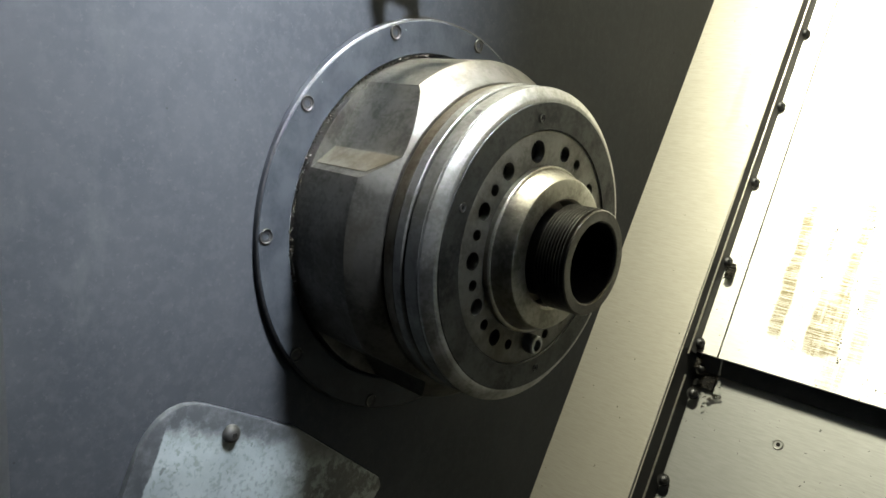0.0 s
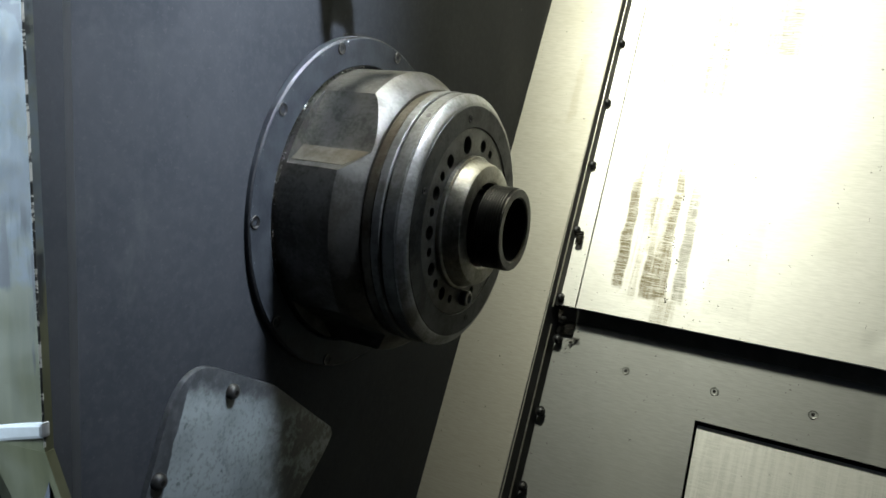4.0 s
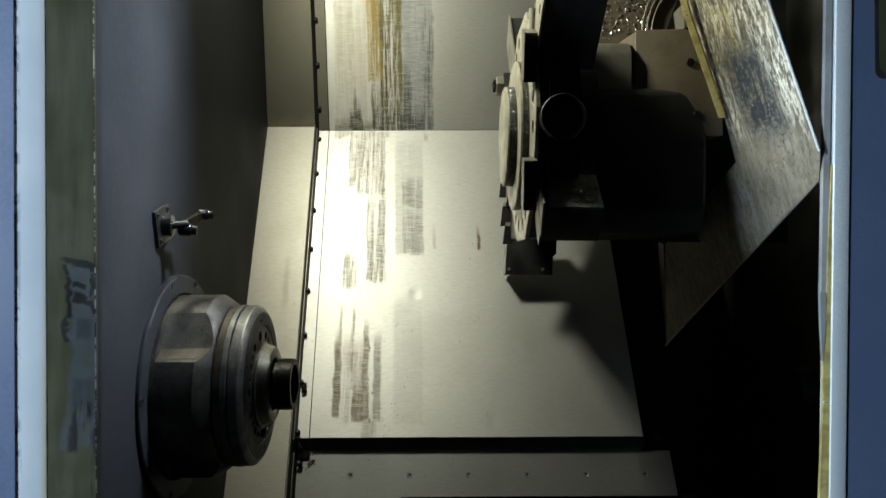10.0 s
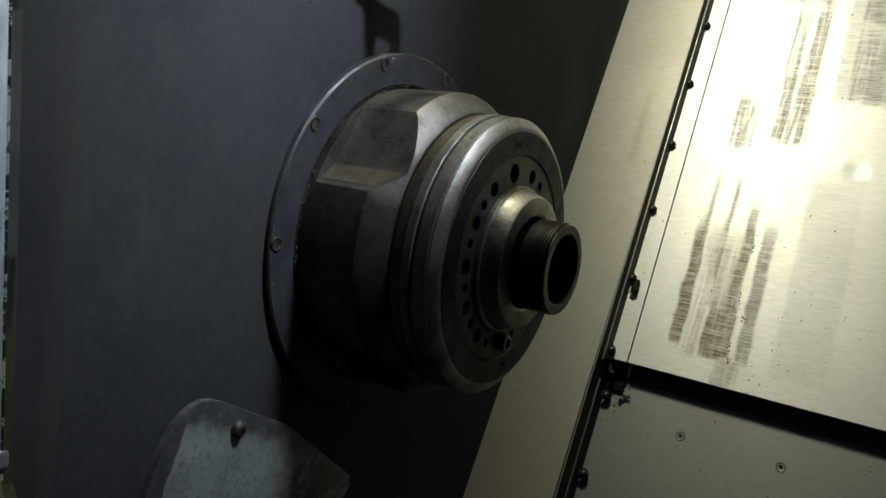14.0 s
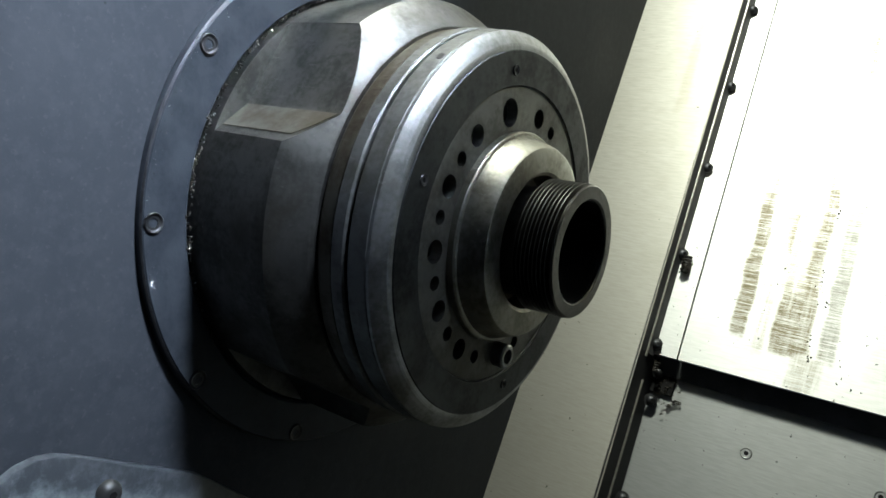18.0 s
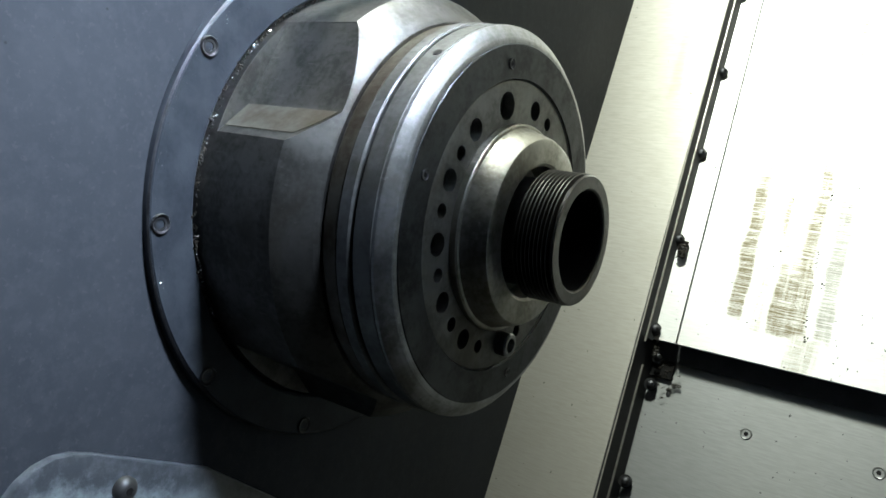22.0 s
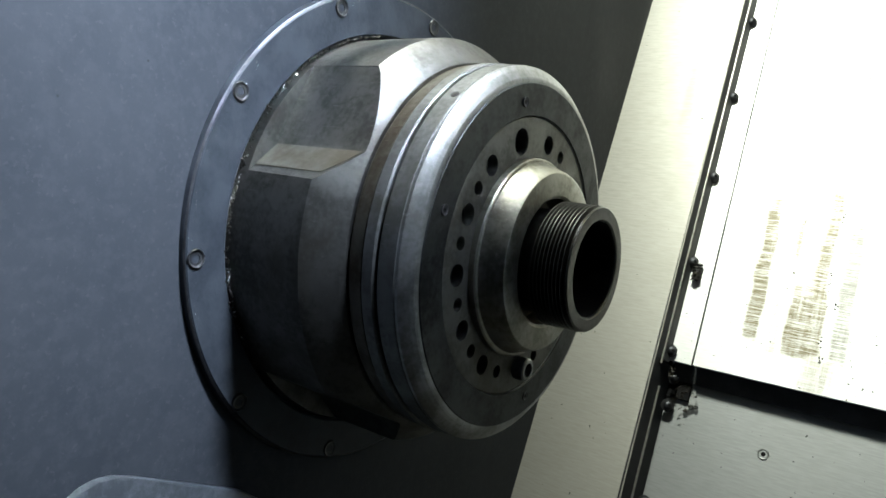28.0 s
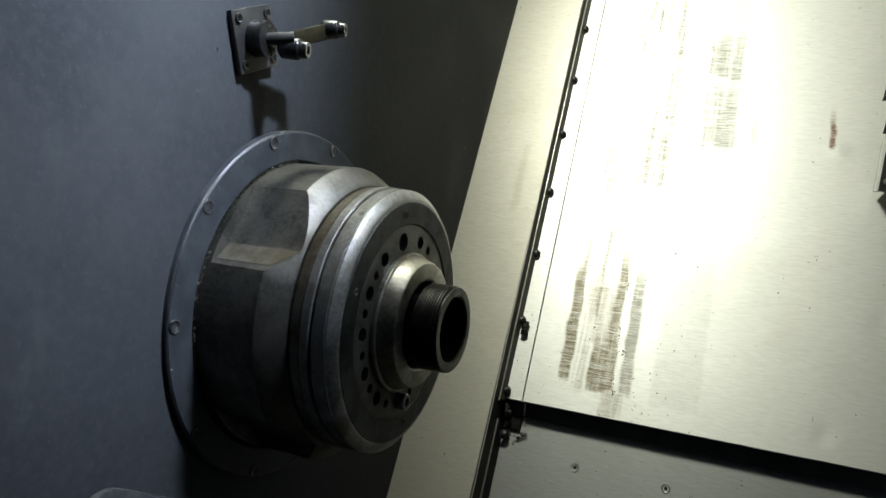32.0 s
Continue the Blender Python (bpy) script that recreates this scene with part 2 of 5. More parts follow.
M_UPPER = cover_steel("upper_cover_steel", [
    (0.78, 1.28, 0.1, 2.9, 0.45, (0.30, 0.27, 0.17), 0.2), (1.80, 2.34, 0.0, 2.9, 0.85, (0.20, 0.21, 0.21), 0.4), (1.36, 1.86, 0.0, 2.9, 1.7, OLIVE, 0.10), (1.40, 1.72, 0.2, 1.6, 1.2, (0.045, 0.04, 0.02), 0.02), (1.29, 1.50, 0.75, 2.9, 0.75, YELLOW, 0.22),
    (1.47, 1.54, 0.8, 1.5, 0.6, YELLOW, 0.2), (1.88, 2.00, 0.1, 0.95, 1.0, (0.07, 0.07, 0.06), 0.2), (2.20, 2.36, 0.05, 1.8, 1.0, (0.09, 0.09, 0.085), 0.1), (1.36, 2.35, 0.0, 0.26, 1.2, (0.05, 0.05, 0.045), 0.12),
    (0.98, 1.21, 0.0, 0.22, 1.4, (0.05, 0.05, 0.035), 0.4), (1.06, 1.19, 0.2, 0.37, 1.3, (0.05, 0.05, 0.035), 0.4), (1.06, 1.15, 0.39, 0.54, 1.2, (0.03, 0.03, 0.025), 0.05), (0.75, 1.4, 0.0, 0.07, 1.2, (0.06, 0.05, 0.03), 0.3)],
    base=(0.46, 0.45, 0.415), tangent=Vector((0, UPY, UPZ)), origin=CREASE, rise=UPZ, lean=0.0, gain=1.45)
M_STRIP = cover_steel("strip_steel", [(0.29, 0.36, 1.9, 2.6, 0.3, BROWN, 0.3)], base=(0.37, 0.352, 0.305), tangent=SLOPE, origin=-1.051)
# Darker copy of the strip steel: the upper strip's shade is in its base
M_SHADEDSTRIP = cover_steel("shaded_strip_steel", [(-0.3, 0.5, 0.0, 0.1, 0.9, BROWN, 0.3)], base=(0.10, 0.094, 0.072), tangent=Vector((0, UPY, UPZ)), origin=CREASE, rise=UPZ)
M_LOWER = cover_steel("lower_cover_steel", [(1.2, 1.75, -3.0, -0.1, 0.45, GREY, 0.3), (3.2, 5.0, -0.8, -0.3, 0.35, GREY, 0.3)], base=(0.25, 0.25, 0.24), tangent=SLOPE, origin=-1.051)
M_INSET = cover_steel("inset_steel", [(1.5, 6.0, -5, -0.8, 0.4, GREY, 0.1)], tangent=SLOPE, origin=-1.051)


def guard_steel():
    """Grey guard sheet scoured by chips: pale drips and scratches, yellow oil, a black smear and brown dirt low down."""
    m = Mat("guard_steel", metal=0.35, rough=0.5)
    x, y, z = m.axes()
    a = m.math("DIVIDE", m.math("SUBTRACT", z, Z0), U)
    v = m.math("DIVIDE", y, U)
    broad, blot, grit = m.noise(14, 5), m.noise(45, 6, rough=0.65), m.noise(210, 6, rough=0.72)
    run = m.t.nodes.new("ShaderNodeCombineXYZ")
    m.put(run.inputs[0], m.math("ADD", x, m.math("MULTIPLY", z, 0.20)))
    m.put(run.inputs[1], m.math("ADD", y, m.math("MULTIPLY", z, 0.05)))
    m.put(run.inputs[2], m.math("MULTIPLY", z, 0.14))
    plain, m.co = m.co, run.outputs[0]
    scour = m.noise(170, 7, (1, 1.3, 0.9), 0.72, 0.4)
    fine = m.noise(430, 6, (1, 1.2, 0.9), 0.7)
    m.co = plain
    upper = m.ramp(m.math("ADD", a, m.math("MULTIPLY", blot, 1.4)), 3.0, 3.8)
    col = m.mix(m.ramp(broad, 0.35, 0.7), (0.25, 0.212, 0.145), (0.135, 0.115, 0.078))
    col = m.mix(m.math("MULTIPLY", m.ramp(scour, 0.47, 0.53, 0.0, 0.95), m.math("ADD", m.math("MULTIPLY", upper, 0.85), 0.12)), col, (0.68, 0.645, 0.52))
    col = m.mix(m.math("MULTIPLY", m.ramp(fine, 0.50, 0.57, 0.0, 0.9), m.math("ADD", m.math("MULTIPLY", upper, 0.7), 0.25)), col, (0.055, 0.05, 0.038))
    oil = m.math("MULTIPLY", m.math("MULTIPLY", m.ramp(v, 0.52, 0.70), m.math("MULTIPLY", m.ramp(v, 1.0, 0.82), m.ramp(a, 2.7, 3.1))), m.ramp(m.math("ADD", blot, m.math("MULTIPLY", scour, 0.6)), 0.70, 0.90))
    col = m.mix(m.math("MULTIPLY", oil, 0.55), col, (0.33, 0.27, 0.075))
    smear = m.math("MULTIPLY", m.math("MULTIPLY", m.ramp(v, 0.46, 0.60), m.ramp(v, 0.80, 0.98, 1, 0)), m.math("MULTIPLY", m.ramp(a, 2.35, 2.75), m.ramp(a, 3.3, 3.75, 1, 0)))
    col = m.mix(m.math("MULTIPLY", smear, m.ramp(m.math("ADD", scour, m.math("MULTIPLY", grit, 0.5)), 0.56, 0.80)), col, (0.022, 0.026, 0.03))
    rub = m.math("MULTIPLY", m.math("MULTIPLY", m.ramp(v, 0.95, 1.15), m.ramp(v, 1.75, 1.45)), m.math("MULTIPLY", m.ramp(a, 0.9, 1.2), m.ramp(a, 2.3, 1.9)))
    col = m.mix(m.math("MULTIPLY", rub, m.ramp(scour, 0.45, 0.60, 0.0, 0.7)), col, (0.30, 0.31, 0.29))
    col = m.mix(m.ramp(grit, 0.56, 0.66, 0.0, 0.55), col, (0.045, 0.038, 0.026))
    col = m.mix(m.ramp(m.cells(95), 0.0, 0.13, 0.95, 0.0), col, (0.03, 0.03, 0.025))
    m.colour(col).rough(m.ramp(scour, 0.3, 0.7, 0.36, 0.6)).bump(m.math("ADD", scour, m.math("MULTIPLY", blot, 0.5)), 0.4, 0.0008)
    return m.m


M_GUARD = guard_steel()


def wall_paint():
    """Dark grey machine paint with oily film, pale scuffs and scattered specks."""
    m = Mat("grey_machine_paint", spec=0.035)
    x, y, z = m.axes()
    v, a = m.math("DIVIDE", y, U), m.math("DIVIDE", m.math("SUBTRACT", z, Z0), U)
    big, mid, small = m.noise(9, 5), m.noise(38, 5, (1, 1, 0.5), 0.6), m.noise(420, 3)
    col = m.mix(m.ramp(big, 0.36, 0.68), (0.030, 0.0325, 0.037), (0.041, 0.043, 0.047))
    col = m.mix(m.ramp(mid, 0.52, 0.72, 0, 0.28), col, (0.024, 0.026, 0.029))
    grit = m.noise(150, 5, rough=0.7)
    col = m.mix(m.ramp(grit, 0.42, 0.66, 0, 0.32), col, (0.050, 0.052, 0.057))
    scuff = m.math("MULTIPLY", m.ramp(v, -1.5, -1.75), m.math("MULTIPLY", m.ramp(a, -0.7, -0.4), m.ramp(a, 0.7, 1.2, 1, 0)))
    col = m.mix(m.math("MULTIPLY", scuff, m.ramp(mid, 0.52, 0.70, 0, 0.25)), col, (0.085, 0.09, 0.09))
    col = m.mix(m.ramp(m.cells(60), 0.0, 0.05, 0.8, 0.0), col, (0.02, 0.02, 0.02))
    col = m.mix(m.ramp(small, 0.60, 0.70, 0, 0.25), col, (0.065, 0.065, 0.068))
    m.colour(col).rough(m.ramp(big, 0.3, 0.7, 0.5, 0.66)).bump(m.math("ADD", small, m.math("MULTIPLY", mid, 1.5)), 0.14, 0.0004)
    return m.m


M_WALL = wall_paint()
M_RING = paint("oily_grey_ring", (0.027, 0.030, 0.035), (0.036, 0.040, 0.045), 60, (0.36, 0.5), bump=0.25, spec=0.12)
M_HOUSING = turned_metal("machined_housing_steel", (0.112, 0.109, 0.099), (0.062, 0.06, 0.053), 0.40)
M_DISC = turned_metal("turned_disc_steel", (0.29, 0.29, 0.28), (0.17, 0.167, 0.155), 0.34)
M_FACE = turned_metal("dull_face_steel", (0.12, 0.118, 0.104), (0.075, 0.072, 0.062), 0.42)
M_DARKFACE = turned_metal("oily_dark_face_steel", (0.055, 0.057, 0.056), (0.024, 0.025, 0.025), 0.38)
M_BOSS = turned_metal("polished_boss_steel", (0.30, 0.29, 0.245), (0.16, 0.15, 0.118), 0.28)
M_TUBE = turned_metal("blackened_tube_steel", (0.085, 0.083, 0.076), (0.045, 0.043, 0.04), 0.24)
# Near-black put in for the shade in bores, sockets, gaps and backings; also rubber
M_SHADEBLACK = paint("shade_and_rubber_black", (0.008, 0.008, 0.008), (0.014, 0.013, 0.012), 60, (0.6, 0.8), spec=0.03)
M_LITLEDGE = paint("lit_milled_ledge", (0.115, 0.106, 0.083), (0.068, 0.055, 0.037), 70, (0.42, 0.58), metal=0.8)
M_SCREW = turned_metal("dark_screw_steel", (0.075, 0.075, 0.078), (0.04, 0.04, 0.04), 0.4)
M_BAND = turned_metal("rust_tinged_band_steel", (0.10, 0.092, 0.074), (0.06, 0.048, 0.034), 0.42)
M_STEP = turned_metal("greyed_step_steel", (0.165, 0.165, 0.158), (0.10, 0.10, 0.092), 0.45)
M_RUBBER = paint("black_rubber", (0.015, 0.015, 0.016), (0.026, 0.026, 0.026), 40, (0.45, 0.62), spec=0.3)
M_SOFT = paint("worn_grey_rubber", (0.055, 0.055, 0.053), (0.036, 0.036, 0.036), 60, (0.45, 0.6))
M_EDGE = paint("bare_steel_edge", (0.45, 0.43, 0.38), (0.30, 0.28, 0.24), 200, (0.3, 0.45), metal=0.9)
M_BLACK = paint("black_oxide_steel", (0.022, 0.022, 0.023), (0.035, 0.034, 0.032), 50, (0.34, 0.5), metal=0.4)
M_CAST = paint("dark_grey_casting", (0.014, 0.014, 0.0135), (0.022, 0.021, 0.019), 25, (0.4, 0.55))
M_DULL = paint("dull_steel_cover", (0.24, 0.225, 0.185), (0.16, 0.145, 0.115), 30, (0.4, 0.55), metal=0.5)
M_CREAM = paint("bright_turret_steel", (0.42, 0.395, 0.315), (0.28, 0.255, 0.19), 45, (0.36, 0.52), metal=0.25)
M_FLECKED = paint("dark_flecked_steel", (0.03, 0.028, 0.022), (0.09, 0.085, 0.07), 180, (0.3, 0.5), metal=0.4, bump=0.6)
M_BROWN = paint("brown_oily_casting", (0.15, 0.125, 0.085), (0.10, 0.082, 0.055), 22, (0.35, 0.5), bump=0.2)
M_LITPLATE = paint("lit_plate_grey", (0.26, 0.25, 0.215), (0.11, 0.105, 0.09), 60, (0.36, 0.5), metal=0.3, bump=0.5)
M_BRASS = paint("tarnished_brass", (0.085, 0.077, 0.052), (0.05, 0.045, 0.032), 120, (0.3, 0.45), metal=0.9)
M_NOZZLE = paint("nickel_nozzle", (0.07, 0.07, 0.072), (0.035, 0.035, 0.035), 120, (0.25, 0.4), metal=0.9)
M_WHITE = paint("white_machine_paint", (0.62, 0.66, 0.68), (0.52, 0.57, 0.60), 12, (0.35, 0.5))
M_GREYPAINT = paint("pale_grey_paint", (0.30, 0.31, 0.31), (0.20, 0.20, 0.19), 18, (0.4, 0.55))
M_BLUE = paint("blue_grey_machine_paint", (0.076, 0.104, 0.178), (0.060, 0.085, 0.15), 10, (0.35, 0.5))
M_YELLOW = paint("yellowed_sealant", (0.50, 0.42, 0.16), (0.30, 0.24, 0.08), 70, (0.4, 0.6), bump=0.8, fine=120)
M_OLIVE = paint("dark_olive_pane", (0.035, 0.04, 0.022), (0.045, 0.05, 0.028), 8, (0.12, 0.2), bump=0.02)
M_CHIP = paint("dark_swarf", (0.016, 0.014, 0.011), (0.035, 0.029, 0.02), 300, (0.45, 0.6), metal=0.1, spec=0.25)
M_BRIGHTCHIP = paint("bright_swarf", (0.7, 0.7, 0.68), (0.5, 0.5, 0.48), 300, (0.15, 0.3), metal=1.0)
M_FLOOR = paint("oily_tray", (0.014, 0.0135, 0.012), (0.022, 0.02, 0.018), 20, (0.3, 0.5))
M_CONCRETE = paint("workshop_concrete", (0.03, 0.03, 0.029), (0.022, 0.022, 0.021), 3, (0.6, 0.8))


def jamb_paint():
    """Old green paint on the door frame, rubbed grey in a patch with a black outline of old glue."""
    m = Mat("worn_green_paint", rough=0.45)
    x, y, z = m.axes()
    a = m.math("DIVIDE", m.math("SUBTRACT", z, Z0), U)
    u = m.math("DIVIDE", x, U)
    streak, blot, fine = m.noise(20, 5, (6, 6, 0.7)), m.noise(30, 6), m.noise(160, 5)
    col = m.mix(m.ramp(streak, 0.35, 0.7), (0.050, 0.050, 0.024), (0.075, 0.074, 0.040))
    wob = m.math("MULTIPLY", m.math("SUBTRACT", blot, 0.5), 0.22)
    uu, aa = m.math("ADD", u, wob), m.math("ADD", a, wob)

    def box(x0, x1, a0, a1, e=0.02):
        return m.math("MULTIPLY", m.math("MULTIPLY", m.ramp(uu, x0 - e, x0 + e), m.ramp(uu, x1 - e, x1 + e, 1, 0)),
                      m.math("MULTIPLY", m.ramp(aa, a0 - e, a0 + e), m.ramp(aa, a1 - e, a1 + e, 1, 0)))

    patch = m.math("MULTIPLY", box(0.06, 0.30, 0.0, 1.14), m.ramp(fine, 0.32, 0.6, 0.45, 1.0))
    col = m.mix(patch, col, (0.060, 0.071, 0.076))
    band = m.math("MULTIPLY", m.math("MAXIMUM", box(0.08, 0.235, 0.64, 0.76), box(0.09, 0.24, 0.22, 0.40)), m.ramp(streak, 0.35, 0.6))
    col = m.mix(m.math("MULTIPLY", band, 0.65), col, (0.03, 0.033, 0.036))
    top = m.math("ABSOLUTE", m.math("SUBTRACT", aa, m.math("SUBTRACT", 1.19, m.math("MULTIPLY", uu, 0.39))))
    lines = m.math("MULTIPLY", m.ramp(top, 0.012, 0.03, 1, 0), box(0.04, 0.23, 1.0, 1.25))
    for edge in (box(0.035, 0.062, 0.62, 1.14, 0.008), box(0.07, 0.165, 0.965, 1.0, 0.008), box(0.07, 0.225, 0.875, 0.93, 0.01), box(0.198, 0.225, 0.80, 1.08, 0.008)):
        lines = m.math("MAXIMUM", lines, m.math("MULTIPLY", edge, m.ramp(fine, 0.34, 0.46)))
    lower = m.math("MULTIPLY", m.math("MAXIMUM", box(0.11, 0.21, -0.02, 0.26), box(0.215, 0.32, -0.62, 0.12)), m.ramp(streak, 0.50, 0.60))
    col = m.mix(m.math("MAXIMUM", lines, lower, True), col, (0.012, 0.013, 0.013))
    col = m.mix(m.ramp(m.cells(34), 0.0, 0.10, 0.5, 0.0), col, (0.02, 0.02, 0.015))
    m.colour(col).rough(m.ramp(blot, 0.3, 0.7, 0.35, 0.6)).bump(m.math("ADD", fine, streak), 0.25, 0.0006)
    return m.m


def chipped_edge():
    """A lip of paint worn through to bright dashes."""
    m = Mat("chipped_lip", rough=0.4)
    n = m.noise(120, 4, (1, 1, 1.6), 0.7)
    m.colour(m.mix(m.ramp(n, 0.50, 0.56), (0.02, 0.02, 0.018), (0.42, 0.41, 0.36)))
    return m.m


def plate_paint():
    """White paint on the small cover plate, rubbed off along its upper rim."""
    m = Mat("worn_white_plate", rough=0.4)
    x, y, z = m.axes()
    yy, zz = m.math("DIVIDE", y, U), m.math("DIVIDE", m.math("SUBTRACT", z, Z0), U)
    blot, fine = m.noise(24, 6), m.noise(110, 6, rough=0.7)
    wob = m.math("MULTIPLY", m.math("SUBTRACT", m.math("ADD", blot, m.math("MULTIPLY", fine, 0.6)), 0.8), 0.22)
    # distance below the upper rim and inside the front rim
    top = m.math("SUBTRACT", m.math("SUBTRACT", -0.695, m.math("MULTIPLY", m.math("ADD", yy, 1.45), 0.46)), zz)
    side = m.math("SUBTRACT", m.math("ADD", yy, 1.56), m.math("MULTIPLY", m.math("ADD", zz, 0.875), 0.36))
    bare = m.math("MAXIMUM", m.ramp(m.math("ADD", top, m.math("MULTIPLY", wob, 1.6)), 0.0, 0.15, 1, 0), m.ramp(m.math("ADD", side, m.math("MULTIPLY", wob, 0.35)), 0.050, 0.062, 1, 0))
    white = m.mix(m.ramp(blot, 0.35, 0.7), (0.19, 0.215, 0.22), (0.12, 0.138, 0.142))
    white = m.mix(m.math("MULTIPLY", m.ramp(yy, -1.0, -0.55), m.ramp(m.math("ADD", fine, m.math("MULTIPLY", blot, 0.5)), 0.66, 0.80)), white, (0.03, 0.032, 0.034))
    speck = m.noise(300, 4, rough=0.65)
    white = m.mix(m.ramp(speck, 0.50, 0.64, 0, 0.55), white, (0.07, 0.08, 0.08))
    white = m.mix(m.ramp(fine, 0.62, 0.66, 0, 0.8), white, (0.05, 0.06, 0.06))
    m.colour(m.mix(m.math("MULTIPLY", bare, 1.0, True), white, m.mix(m.ramp(fine, 0.4, 0.7), (0.028, 0.031, 0.035), (0.065, 0.07, 0.075))))
    m.bump(m.math("ADD", fine, blot), 0.35, 0.0008)
    return m.m


def frame_paint():
    """White enamel on the door frame, chipped down to blue along its outer bend and yellowed low down inside."""
    m = Mat("white_frame_enamel", rough=0.4)
    x, y, z = m.axes()
    a = m.math("DIVIDE", m.math("SUBTRACT", z, Z0), U)
    u = m.math("ADD", m.math("DIVIDE", x, U), m.math("MULTIPLY", a, 0.024))
    big, fine = m.noise(14, 5), m.noise(75, 5, (1, 1, 0.6), 0.65)
    col = m.mix(m.ramp(big, 0.35, 0.7), (0.66, 0.71, 0.75), (0.56, 0.62, 0.67))
    col = m.mix(m.math("MULTIPLY", m.ramp(u, -0.075, -0.03), m.ramp(a, 1.2, -0.6, 0.25, 0.9)), col, (0.55, 0.52, 0.33))
    edge = m.math("MULTIPLY", m.ramp(u, -0.160, -0.205), m.ramp(m.math("ADD", fine, m.math("MULTIPLY", big, 0.3)), 0.66, 0.72))
    col = m.mix(edge, col, (0.045, 0.06, 0.10))
    m.colour(col).rough(m.ramp(big, 0.3, 0.7, 0.35, 0.5)).bump(fine, 0.08, 0.0004)
    return m.m


M_FRAME = frame_paint()
M_JAMB, M_LIP, M_PLATE = jamb_paint(), chipped_edge(), plate_paint()


# Builders
def mesh_object(name, bm, mat, parent=None, angle=None):
    me = bpy.data.meshes.new(name)
    bmesh.ops.recalc_face_normals(bm, faces=bm.faces)
    bm.to_mesh(me)
    bm.free()
    if angle is not None:
        me.shade_smooth()
        me.set_sharp_from_angle(angle=radians(angle))
    me.materials.append(mat)
    ob = new(name, me)
    if parent:
        ob.parent = parent
    return ob


def part(name, bm, mat, parent, label="", angle=None):
    ob = mesh_object(name, bm, mat, parent, angle)
    if label:
        ob["label"] = label
    return ob


def thing(name, label, category, group="", kind=""):
    return tagged(new(name), label, category, group, kind)


def structure(name, bm, mat, label, category="wall", angle=None):
    return tagged(mesh_object(name, bm, mat, angle=angle), label, category, kind="structure")


def slab(points, off, bevel=0.0):
    """A polygon of world points thickened by the vector off."""
    bm = bmesh.new()
    a = [bm.verts.new(p) for p in points]
    b = [bm.verts.new(Vector(p) + Vector(off)) for p in points]
    bm.faces.new(a)
    bm.faces.new(b[::-1])
    n = len(a)
    for i in range(n):
        bm.faces.new((a[i], b[i], b[(i + 1) % n], a[(i + 1) % n]))
    if bevel:
        bmesh.ops.bevel(bm, geom=bm.edges[:], offset=bevel, segments=2, affect="EDGES", profile=0.6)
    return bm


def turned(profile, segs=96, cy=0.0, cz=0.0, closed=False, phase=0.0):
    """A body turned about a line along x: profile of (x, radius)."""
    bm = bmesh.new()
    rings = []
    for x, r in profile:
        rings.append([bm.verts.new(w(x, cy + r * math.cos(phase + 2 * math.pi * k / segs), cz + r * math.sin(phase + 2 * math.pi * k / segs))) for k in range(segs)])
    pairs = list(zip(rings, rings[1:])) + ([(rings[-1], rings[0])] if closed else [])
    for p, q in pairs:
        for k in range(segs):
            bm.faces.new((p[k], p[(k + 1) % segs], q[(k + 1) % segs], q[k]))
    if not closed:
        bm.faces.new(rings[0])
        bm.faces.new(rings[-1][::-1])
    return bm


def rod(p, q, r, segs=20, r2=None, bm=None, caps=True):
    """A round bar between two world points."""
    bm = bm or bmesh.new()
    p, q = Vector(p), Vector(q)
    m = (q - p).to_track_quat("Z", "Y").to_matrix()
    rings = []
    for c, rr in ((p, r), (q, r if r2 is None else r2)):
        rings.append([bm.verts.new(c + m @ Vector((rr * math.cos(2 * math.pi * k / segs), rr * math.sin(2 * math.pi * k / segs), 0))) for k in range(segs)])
    for k in range(segs):
        bm.faces.new((rings[0][k], rings[0][(k + 1) % segs], rings[1][(k + 1) % segs], rings[1][k]))
    if caps:
        bm.faces.new(rings[0][::-1])
        bm.faces.new(rings[1])
    return bm


def lathe_on(p, n, profile, segs=24):
    """A turned body standing at world point p along the direction n: profile of (height, radius) in metres."""
    bm = bmesh.new()
    m = Vector(n).to_track_quat("Z", "Y").to_matrix()
    rings = [[bm.verts.new(Vector(p) + m @ Vector((r * math.cos(2 * math.pi * k / segs), r * math.sin(2 * math.pi * k / segs), h))) for k in range(segs)] for h, r in profile]
    for a, b in zip(rings, rings[1:]):
        for k in range(segs):
            bm.faces.new((a[k], a[(k + 1) % segs], b[(k + 1) % segs], b[k]))
    bm.faces.new(rings[0][::-1])
    bm.faces.new(rings[-1])
    return bm


def carve(ob, cutters):
    """Cuts bmeshes out of an object for good."""
    for bm in cutters:
        tool = mesh_object("tool", bm, M_SHADEBLACK)
        mod = ob.modifiers.new("cut", "BOOLEAN")
        mod.operation, mod.solver, mod.object = "DIFFERENCE", "EXACT", tool
        bpy.context.view_layer.update()
        me = bpy.data.meshes.new_from_object(ob.evaluated_get(bpy.context.evaluated_depsgraph_get()))
        ob.modifiers.clear()
        ob.data = me
        bpy.data.objects.remove(tool)


